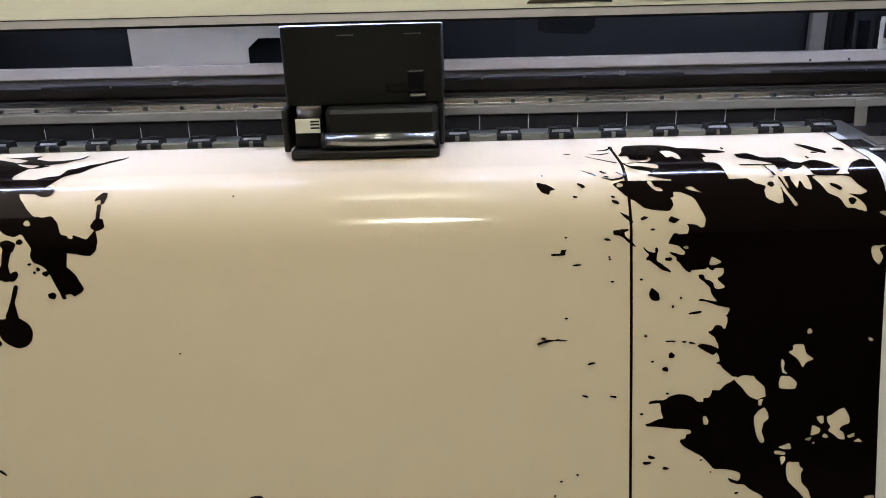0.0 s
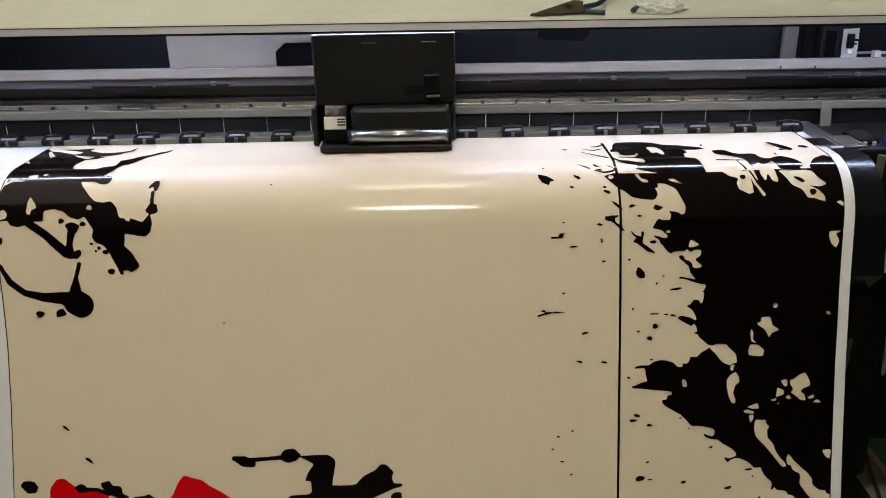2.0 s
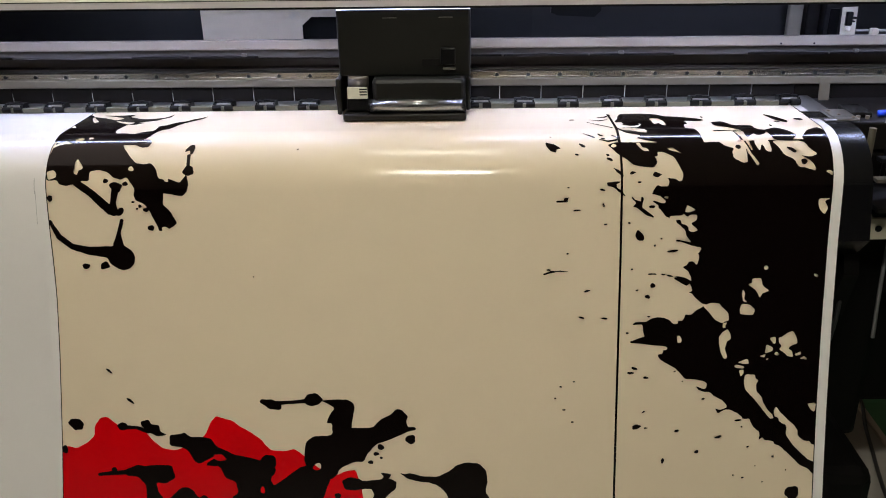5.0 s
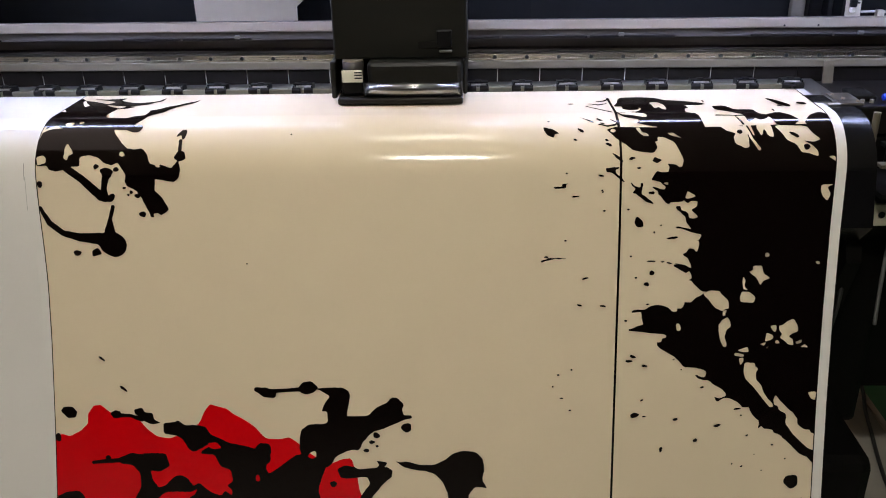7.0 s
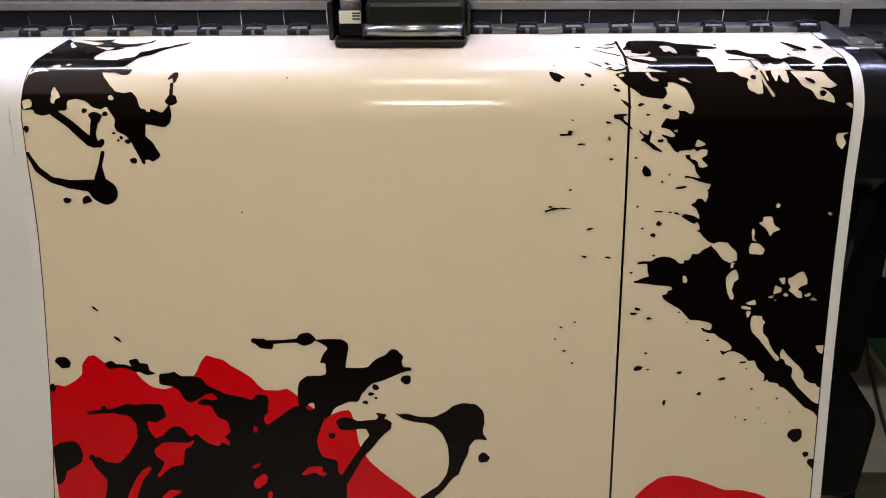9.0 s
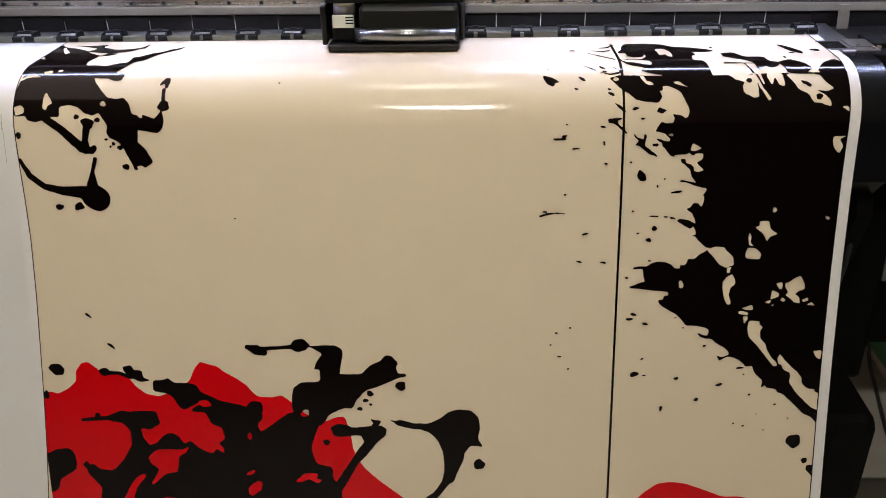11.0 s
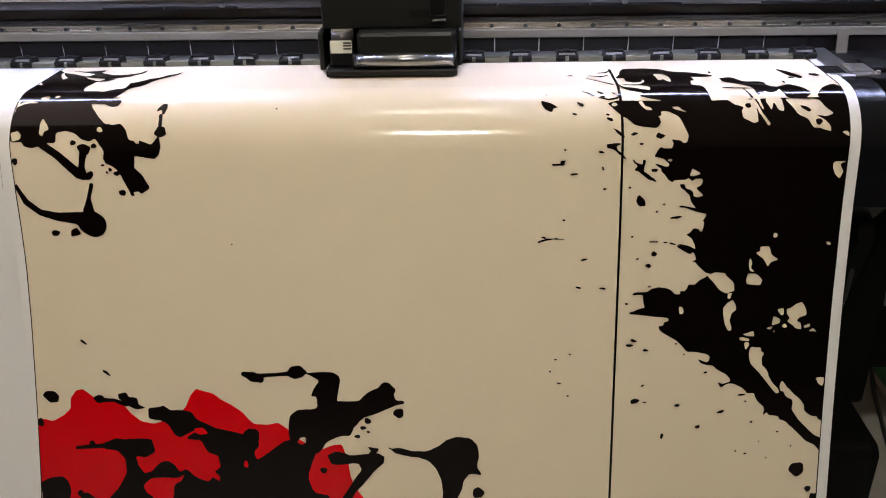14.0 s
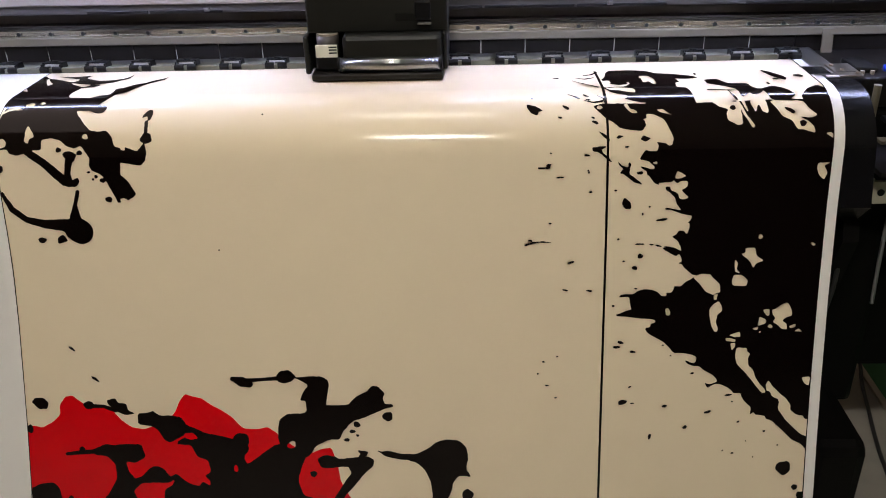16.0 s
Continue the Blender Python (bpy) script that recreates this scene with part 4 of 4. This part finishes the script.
BLACK_RIGHT = [
    area(283, -71, 291, -86, 327, -87, 350, -81, 364, -67, 377, -57, 391, -43, 380, 26, 375, 53, 326, 50, 312, 46, 298, 40, 305, 36, 303, 31, 288, 27, 278, 21, 271, 10, 267, 3, 271, -5, 280, -2, 277, -19, 272, -35, 280, -52),
    area(345, -78, 353, -78, 363, -67, 388, -62, 417, -50, 427, -39, 413, -33, 392, -34, 378, -40, 367, -32, 360, -22, 361, -8, 373, -1, 384, 8, 398, 12, 402, 23, 404, 38, 406, 54, 318, 53),
    area(249, 56, 254, 53, 265, 50, 382, 53, 445, 50, 543, 47, 650, 48, 650, 125, 650, 340, 405, 322, 399, 318, 391, 311, 386, 304, 380, 303, 386, 301, 385, 293, 380, 287, 374, 283, 376, 288, 370, 288, 366, 285, 365, 279, 357, 276, 364, 276, 374, 278, 382, 282, 385, 284, 383, 276, 379, 267, 371, 262, 370, 260, 375, 258, 380, 251, 387, 252, 391, 256, 393, 256, 395, 249, 396, 240, 391, 239, 395, 238, 399, 230, 397, 228, 386, 226, 377, 223, 366, 219, 357, 218, 359, 216, 364, 216, 373, 218, 382, 220, 382, 218, 375, 211, 372, 200, 367, 195, 358, 188, 357, 183, 364, 183, 366, 189, 372, 191, 377, 195, 378, 201, 386, 203, 393, 200, 381, 189, 391, 183, 390, 175, 379, 175, 376, 178, 373, 177, 369, 173, 367, 176, 346, 177, 348, 181, 340, 177, 332, 167, 328, 164, 328, 159, 320, 154, 318, 151, 331, 155, 338, 157, 340, 153, 332, 145, 326, 143, 317, 141, 322, 131, 326, 127, 335, 129, 343, 129, 345, 121, 341, 115, 346, 116, 356, 117, 360, 121, 365, 120, 367, 112, 367, 109, 361, 95, 354, 80, 345, 75, 337, 71, 328, 71, 328, 78, 322, 80, 325, 82, 327, 90, 321, 98, 309, 97, 298, 96, 287, 93, 280, 86, 268, 78, 258, 67),
    area(402, 328, 394, 332, 387, 340, 376, 339, 375, 345, 372, 350, 364, 350, 365, 355, 357, 355, 350, 348, 342, 345, 330, 344, 320, 347, 313, 352, 300, 352, 294, 353, 291, 357, 297, 357, 307, 356, 308, 366, 311, 377, 305, 378, 292, 384, 287, 385, 289, 388, 306, 389, 328, 392, 344, 393, 349, 395, 348, 399, 342, 400, 341, 406, 334, 407, 334, 411, 339, 417, 353, 425, 362, 430, 371, 439, 379, 449, 394, 449, 408, 452, 415, 456, 415, 463, 412, 466, 404, 464, 397, 461, 403, 468, 411, 471, 420, 471, 430, 479, 442, 486, 449, 494, 449, 498, 438, 502, 430, 499, 435, 508, 447, 501, 456, 502, 468, 508, 475, 514, 476, 517, 488, 517, 491, 526, 495, 532, 504, 539, 505, 545, 504, 554, 510, 549, 513, 554, 524, 555, 529, 556, 530, 561, 538, 563, 553, 576, 563, 586, 573, 597, 587, 603, 595, 612, 602, 619, 650, 649, 650, 250, 455, 290),
    area(433, -26, 454, -30, 466, -5, 494, -4, 498, 13, 507, 20, 488, 32, 477, 41, 473, 19, 454, 7, 434, -6),
    area(509, 20, 531, 9, 549, 22, 559, 37, 547, 48, 520, 48, 515, 32),
    area(565, 42, 579, 21, 598, 10, 606, 19, 609, 50, 569, 50),
    stroke(429, 20, 1.2, 450, 21, 1.0, 475, 23, 1.0),
    stroke(459, 23, 0.8, 466, 41, 1.5, 469, 50, 1.5),
    drop(550, -45, 28.3, 7.5, 66),
    drop(586, -40, 8.1, 6.6, 34),
    drop(527, 0, 1.8, 6.0, 0),
    drop(426, -59, 1.9, 4.5, 0),
    drop(545, -24, 4.8, 3.0, 0),
    drop(499, 25, 12.6, 9.0, 0),
    area(281, 108, 286, 104, 293, 106, 285, 110),
    area(148, 49, 161, 53, 174, 63, 166, 64, 164, 71, 154, 67, 149, 57),
    drop(265, 106, 11.7, 2.3, 40),
    drop(251, 84, 5.4, 2.5, 27),
    drop(248, 76, 2.7, 1.3, 23),
    drop(208, 57, 6.3, 2.6, 38),
    drop(198, 75, 2.7, 1.2, 17),
    drop(197, 167, 6.3, 1.2, -5),
    drop(238, 134, 4.5, 1.4, 8),
    drop(244, 190, 2.7, 0.9, 0),
    drop(299, 209, 6.3, 9.0, -30),
    drop(354, 234, 9.0, 2.0, -8),
    drop(322, 291, 4.0, 3.7, 0),
    drop(314, 310, 4.0, 2.8, 15),
    drop(317, 343, 2.9, 1.3, 0),
    drop(288, 264, 1.8, 1.4, 0),
    drop(320, 272, 7.2, 1.1, 0),
    drop(339, 273, 3.6, 0.9, 0),
    drop(350, 275, 5.4, 1.4, 15),
    drop(297, 299, 2.2, 0.9, -15),
    drop(334, 214, 1.8, 0.9, 0),
    drop(324, 225, 1.2, 1.9, 0),
    drop(297, 122, 3.2, 1.3, 0),
    drop(282, 188, 1.8, 0.7, 0),
    drop(183, 238, 1.9, 0.9, 0),
    drop(216, 300, 4.5, 1.4, -15),
    drop(208, 345, 4.7, 1.1, 15),
    drop(244, 346, 5.4, 1.1, 5),
    drop(282, 371, 1.9, 0.7, 0),
    drop(152, 265, 3.6, 0.9, 0),
    drop(183, 130, 1.8, 0.7, 0),
    drop(240, 157, 1.7, 0.7, -20),
    drop(241, 160, 1.8, 0.7, -40),
    drop(-337, 275, 1.4, 1.1, 0),
    drop(-261, 60, 1.4, 1.2, 0),
    stroke(145, 272, 1.4, 158, 268, 1.4, 170, 267, 1.0, 184, 268, 0.8),
    stroke(358, 279, 1.5, 369, 283, 3.6, 377, 287, 4.1),
    area(163, 151, 176, 151, 176, 146, 187, 146, 183, 148, 183, 154, 164, 154),
    stroke(240, 31, 1.2, 244, 34, 1.0),
    drop(201, -47, 4.7, 2.4, 0),
    drop(157, 36, 1.8, 1.2, 32),
    drop(243, 41, 3.6, 1.1, 15),
    drop(301, 532, 7.2, 4.0, -15),
    drop(316, 534, 3.8, 1.3, 0),
    drop(368, 539, 3.8, 1.9, -10),
    drop(437, 549, 6.3, 2.4, -15),
    drop(402, 575, 3.6, 2.6, -30),
    drop(346, 591, 2.5, 5.0, 10),
    drop(468, 520, 7.2, 1.7, -8),
    drop(295, 431, 4.5, 2.1, 15),
    drop(289, 439, 5.8, 2.3, 0),
    drop(315, 447, 4.5, 1.9, 5),
    drop(312, 506, 3.2, 1.5, -30),
    drop(563, 646, 11.7, 11.9, 0),
    drop(583, 680, 4.8, 5.0, 0),
    drop(486, 566, 2.3, 1.0, -20),
    drop(528, 582, 1.8, 1.0, 0),
    drop(500, 599, 1.1, 1.0, 0),
    drop(551, 606, 0.9, 1.3, 0),
    drop(464, 616, 0.9, 1.3, 0),
    drop(480, 620, 2.0, 0.9, -20),
    drop(513, 627, 0.9, 1.0, 0),
    drop(196, 454, 1.8, 1.0, 0),
    drop(174, 463, 2.3, 0.7, 0),
    drop(165, 483, 1.4, 1.0, 0),
    drop(180, 503, 3.8, 1.3, 0),
    drop(194, 524, 2.2, 1.2, 0),
    drop(410, 483, 2.3, 0.9, -15),
    drop(317, 343, 2.7, 1.3, 0),
    drop(283, 371, 1.8, 0.7, 0),
    drop(475, 531, 1.3, 0.8, 0),
    drop(362, 436, 1.8, 0.7, 0),
    drop(375, 453, 1.4, 0.7, 0),
    area(588, 688, 599, 688, 602, 712, 586, 696),
]
CUT_LEFT = [
    area(-689, -41, -686, -55, -667, -26, -678, -30),
    area(-666, -92, -664, -100, -652, -77, -644, -69, -648, -58, -657, -73),
    area(-615, -72, -595, -64, -574, -60, -581, -45, -593, -53, -605, -61),
    area(-629, 74, -621, 85, -617, 93, -625, 96, -626, 104, -633, 101, -632, 88, -632, 82),
    area(-678, 98, -667, 95, -661, 101, -662, 108, -675, 112),
    drop(-536, 94, 4.8, 3.7, 30),
    drop(-637, 31, 7.6, 4.8, 0),
    drop(-619, 27, 3.8, 3.5, 0),
    area(-677, 53, -670, 40, -659, 35, -643, 43, -665, 44),
]
CUT_LOW = [
    area(-522, 636, -505, 638, -488, 628, -478, 605, -454, 603, -430, 605, -409, 606, -400, 627, -382, 634, -379, 654, -390, 662, -382, 670, -382, 680, -394, 672, -401, 681, -420, 674, -438, 658, -449, 664, -457, 650, -471, 642, -484, 649, -497, 663, -510, 667, -519, 653),
    area(-514, 689, -498, 675, -474, 674, -454, 675, -442, 669, -447, 679, -460, 687, -463, 705, -465, 716, -487, 720, -509, 741, -512, 738, -496, 712, -510, 701),
    area(-537, 727, -525, 720, -519, 723, -537, 744, -546, 766, -558, 801, -576, 801, -563, 768, -548, 741),
    area(-507, 778, -491, 763, -469, 765, -480, 773, -492, 780, -508, 791),
    area(-419, 585, -404, 584, -396, 594, -408, 597, -419, 593),
    area(-344, 743, -326, 730, -319, 734, -322, 748, -337, 759, -344, 756),
    area(-262, 731, -247, 716, -223, 715, -226, 725, -216, 728, -224, 734, -238, 726, -253, 732),
    drop(-240, 606, 7.6, 6.0, -30),
    drop(-336, 649, 3.8, 6.2, 0),
    drop(-338, 716, 8.0, 3.2, -25),
    drop(-318, 775, 3.8, 12.8, 15),
]
CUT_RIGHT = [
    area(364, 376, 368, 375, 372, 382, 371, 387, 365, 387),
    area(432, 378, 438, 369, 446, 364, 451, 372, 452, 380, 445, 386, 443, 398, 447, 409, 446, 414, 441, 414, 436, 404, 433, 390),
    area(464, 420, 472, 417, 481, 414, 483, 423, 473, 423),
    area(459, 427, 461, 424, 475, 427, 475, 431, 462, 430),
    area(467, 433, 475, 433, 474, 440, 470, 446),
    area(477, 441, 494, 441, 494, 447, 500, 451, 496, 457, 497, 470, 506, 479, 509, 489, 517, 502, 526, 511, 527, 516, 521, 517, 506, 498, 493, 482, 479, 468, 476, 456),
    area(530, 495, 538, 506, 550, 518, 559, 525, 567, 536, 568, 546, 578, 554, 589, 556, 590, 560, 597, 562, 598, 592, 586, 587, 575, 576, 562, 564, 548, 544, 549, 532, 547, 527, 537, 522, 534, 514, 528, 513, 527, 503),
    area(581, 490, 595, 489, 594, 505, 587, 501),
    area(529, 378, 535, 377, 544, 370, 552, 367, 559, 378, 560, 388, 550, 392, 546, 397, 552, 401, 554, 411, 545, 410, 538, 403, 531, 398, 535, 393, 530, 385),
    area(515, 379, 525, 377, 525, 388, 521, 389),
    area(510, 390, 521, 395, 520, 401, 508, 405, 509, 397),
    area(499, 410, 510, 406, 507, 412),
    area(523, 406, 527, 402, 533, 407, 528, 409),
    area(556, 406, 567, 401, 566, 407, 559, 409),
    area(564, 414, 572, 409, 578, 415),
    area(510, 415, 515, 412, 512, 417),
    area(334, -51, 344, -50, 354, -40, 356, -28, 355, -7, 349, -11, 346, -23, 338, -17, 335, -24, 341, -35, 334, -42),
    area(263, -26, 284, -31, 285, -19, 293, -6, 305, -8, 312, -22, 314, -11, 305, 3, 285, 4, 273, 6, 265, -6),
    area(272, 8, 293, 5, 315, 11, 318, 18, 317, 25, 305, 23, 294, 17, 279, 15),
    area(335, -54, 349, -53, 356, -36, 356, -12, 350, -15, 345, -29, 336, -26),
    area(336, 146, 343, 144, 344, 149, 339, 148),
    area(374, 159, 380, 162, 388, 167, 378, 171, 371, 171),
    area(295, 53, 301, 51, 305, 62, 311, 63, 316, 69, 307, 69, 301, 64),
    area(344, 63, 354, 63, 361, 70, 366, 73, 355, 70, 347, 67),
    area(254, 59, 257, 54, 262, 55, 264, 59, 259, 62),
    area(428, 48, 454, 49, 469, 51, 471, 78, 471, 90, 464, 92, 449, 83, 448, 73, 452, 65, 438, 60),
    area(492, 36, 511, 49, 511, 73, 503, 71, 498, 56, 492, 71, 486, 54),
    area(514, 49, 564, 50, 574, 68, 583, 77, 572, 82, 555, 79, 569, 87, 576, 96, 577, 106, 561, 100, 551, 100, 545, 86, 530, 78, 526, 68),
    area(592, 106, 600, 104, 605, 109, 604, 114),
    area(582, 150, 602, 149, 592, 154, 598, 165, 593, 176, 586, 169, 582, 160),
    area(405, 326, 416, 320, 432, 321, 434, 326, 446, 336, 448, 350, 442, 351, 436, 354, 424, 348, 414, 334),
    area(438, 354, 445, 353, 442, 358, 443, 362, 438, 362),
    area(482, 280, 497, 279, 500, 292, 512, 300, 500, 304, 496, 312, 491, 301, 476, 289, 483, 287),
    area(468, 297, 472, 304, 471, 313, 477, 320, 469, 318, 467, 306),
    area(467, 322, 479, 322, 489, 331, 487, 341, 466, 339, 464, 331),
    drop(504, 262, 3.4, 3.6, 0),
    drop(584, 274, 3.6, 1.9, 30),
    stroke(468, 49, 2.0, 476, 75, 2.0, 486, 93, 2.5),
    stroke(476, 51, 2.5, 480, 68, 1.0),
]
BLACK_OVER = [
    area(388, -34, 392, -30, 392, -14, 387, -14),
    area(318, 111, 322, 105, 330, 108, 334, 110, 326, 115, 321, 113),
    area(313, 160, 320, 159, 323, 161, 321, 164, 314, 164),
    area(284, 143, 290, 150, 300, 153, 300, 146, 303, 145, 305, 150, 303, 155, 302, 163, 311, 169, 320, 176, 322, 180, 308, 175, 297, 166, 293, 163, 287, 162, 293, 155, 287, 150),
    area(245, 122, 256, 121, 267, 120, 266, 123, 260, 125, 261, 129, 269, 136, 274, 142, 277, 146, 271, 143, 262, 135, 254, 129, 246, 128),
    stroke(225, -32, 0.6, 241, -16, 1.2, 262, 3, 2.0),
    stroke(210, 25, 0.5, 229, 38, 1.3),
    stroke(237, 43, 0.8, 251, 48, 1.6, 263, 45, 2, 271, 39, 1.2),
    stroke(258, 32, 0.8, 267, 39, 1.6, 271, 47, 1),
    stroke(247, -61, 1.5, 259, -64, 2.5, 270, -78, 1.5),
    stroke(231, -47, 0.6, 247, -40, 2.2, 261, -48, 1.5),
    stroke(237, 29, 1.4, 241, 33, 1.8),
    drop(298, -14, 14, 6, 0),
    drop(459, 62, 4.3, 4.0, 0),
    drop(560, 90, 5.1, 4.8, -20),
    drop(543, 68, 8.1, 3.2, 34),
]
RED = [
    area(-687, 575, -671, 571, -658, 575, -639, 565, -625, 552, -624, 535, -613, 520, -601, 518, -589, 528, -577, 538, -554, 536, -536, 544, -523, 561, -507, 574, -486, 578, -466, 571, -446, 563, -431, 548, -422, 528, -412, 516, -400, 520, -384, 524, -372, 534, -354, 544, -336, 557, -327, 569, -318, 577, -294, 578, -279, 574, -266, 583, -247, 601, -215, 624, -190, 613, -174, 611, -165, 641, -161, 672, -145, 703, -117, 729, -88, 751, -54, 780, -1, 822, 58, 898, -725, 916),
    area(305, 765, 323, 744, 346, 726, 369, 722, 393, 725, 422, 735, 455, 748, 483, 747, 512, 754, 541, 769, 573, 811, 580, 886, 272, 893, 288, 795),
]

grid_x = X0 + STEP * np.arange(NX)
grid_v = V0 + STEP * np.arange(NV)
limits = np.stack([np.maximum(left_edge(v) - grid_x, grid_x - right_edge(v)) for v in grid_v]).astype(np.float32)
# a little fibre in the rim of the ink
rng = np.random.default_rng(4)
rough = rng.normal(0, 1, (NV // 4 + 2, NX // 4 + 2)).repeat(4, 0).repeat(4, 1)[:NV, :NX]
for _ in range(3):
    rough = (rough + np.roll(rough, 1, 0) + np.roll(rough, -1, 0) + np.roll(rough, 1, 1) + np.roll(rough, -1, 1)) / 5
left = np.maximum(marks(BLACK_LEFT), -marks(CUT_LEFT))
low = np.maximum(marks(BLACK_LOW), -marks(CUT_LOW))
right = np.minimum(np.maximum(marks(BLACK_RIGHT), -marks(CUT_RIGHT)), marks(BLACK_OVER))
for f in (left, low, right):
    f += (0.00025 * rough).astype(np.float32)
    np.maximum(f, limits, out=f)
red = np.maximum(marks(RED), limits)
ink("ink_splash", left, 0.0012, BLACK_INK, "black ink splash with a curling tail")
ink("ink_splash", low, 0.0012, BLACK_INK, "black ink splash over the red blot")
ink("ink_splash", right, 0.0012, BLACK_INK, "large ragged black ink splash")
ink("red_blot", red, 0.0008, RED_INK, "glossy red blot")
LINE_X = 0.269


def line_x(v):
    return LINE_X - 0.0032 * max(v - 0.25, 0) / 0.4


part("cut_line", ribbon(lambda v: line_x(v) - 0.0019, lambda v: line_x(v) + 0.0019, 0.046, V_END, 0.0013), BLACK_INK, sheet, "straight black trim line", True)
part("cut_line", ribbon(lambda v: LINE_X - 0.0022 - 0.02 * max(-v, 0), lambda v: LINE_X + 0.0022 - 0.02 * max(-v, 0), -0.083, 0.05, 0.0014), BLACK_INK, sheet, "", True)
part("border_line", ribbon(left_edge, lambda v: left_edge(v) + 0.0014, -0.138, V_END, 0.0014), BLACK_INK, sheet, "thin black border line", True)
part("border_line", ribbon(lambda v: right_edge(v) - 0.0016, right_edge, -0.138, V_END, 0.0014), BLACK_INK, sheet, "thin black border line", True)
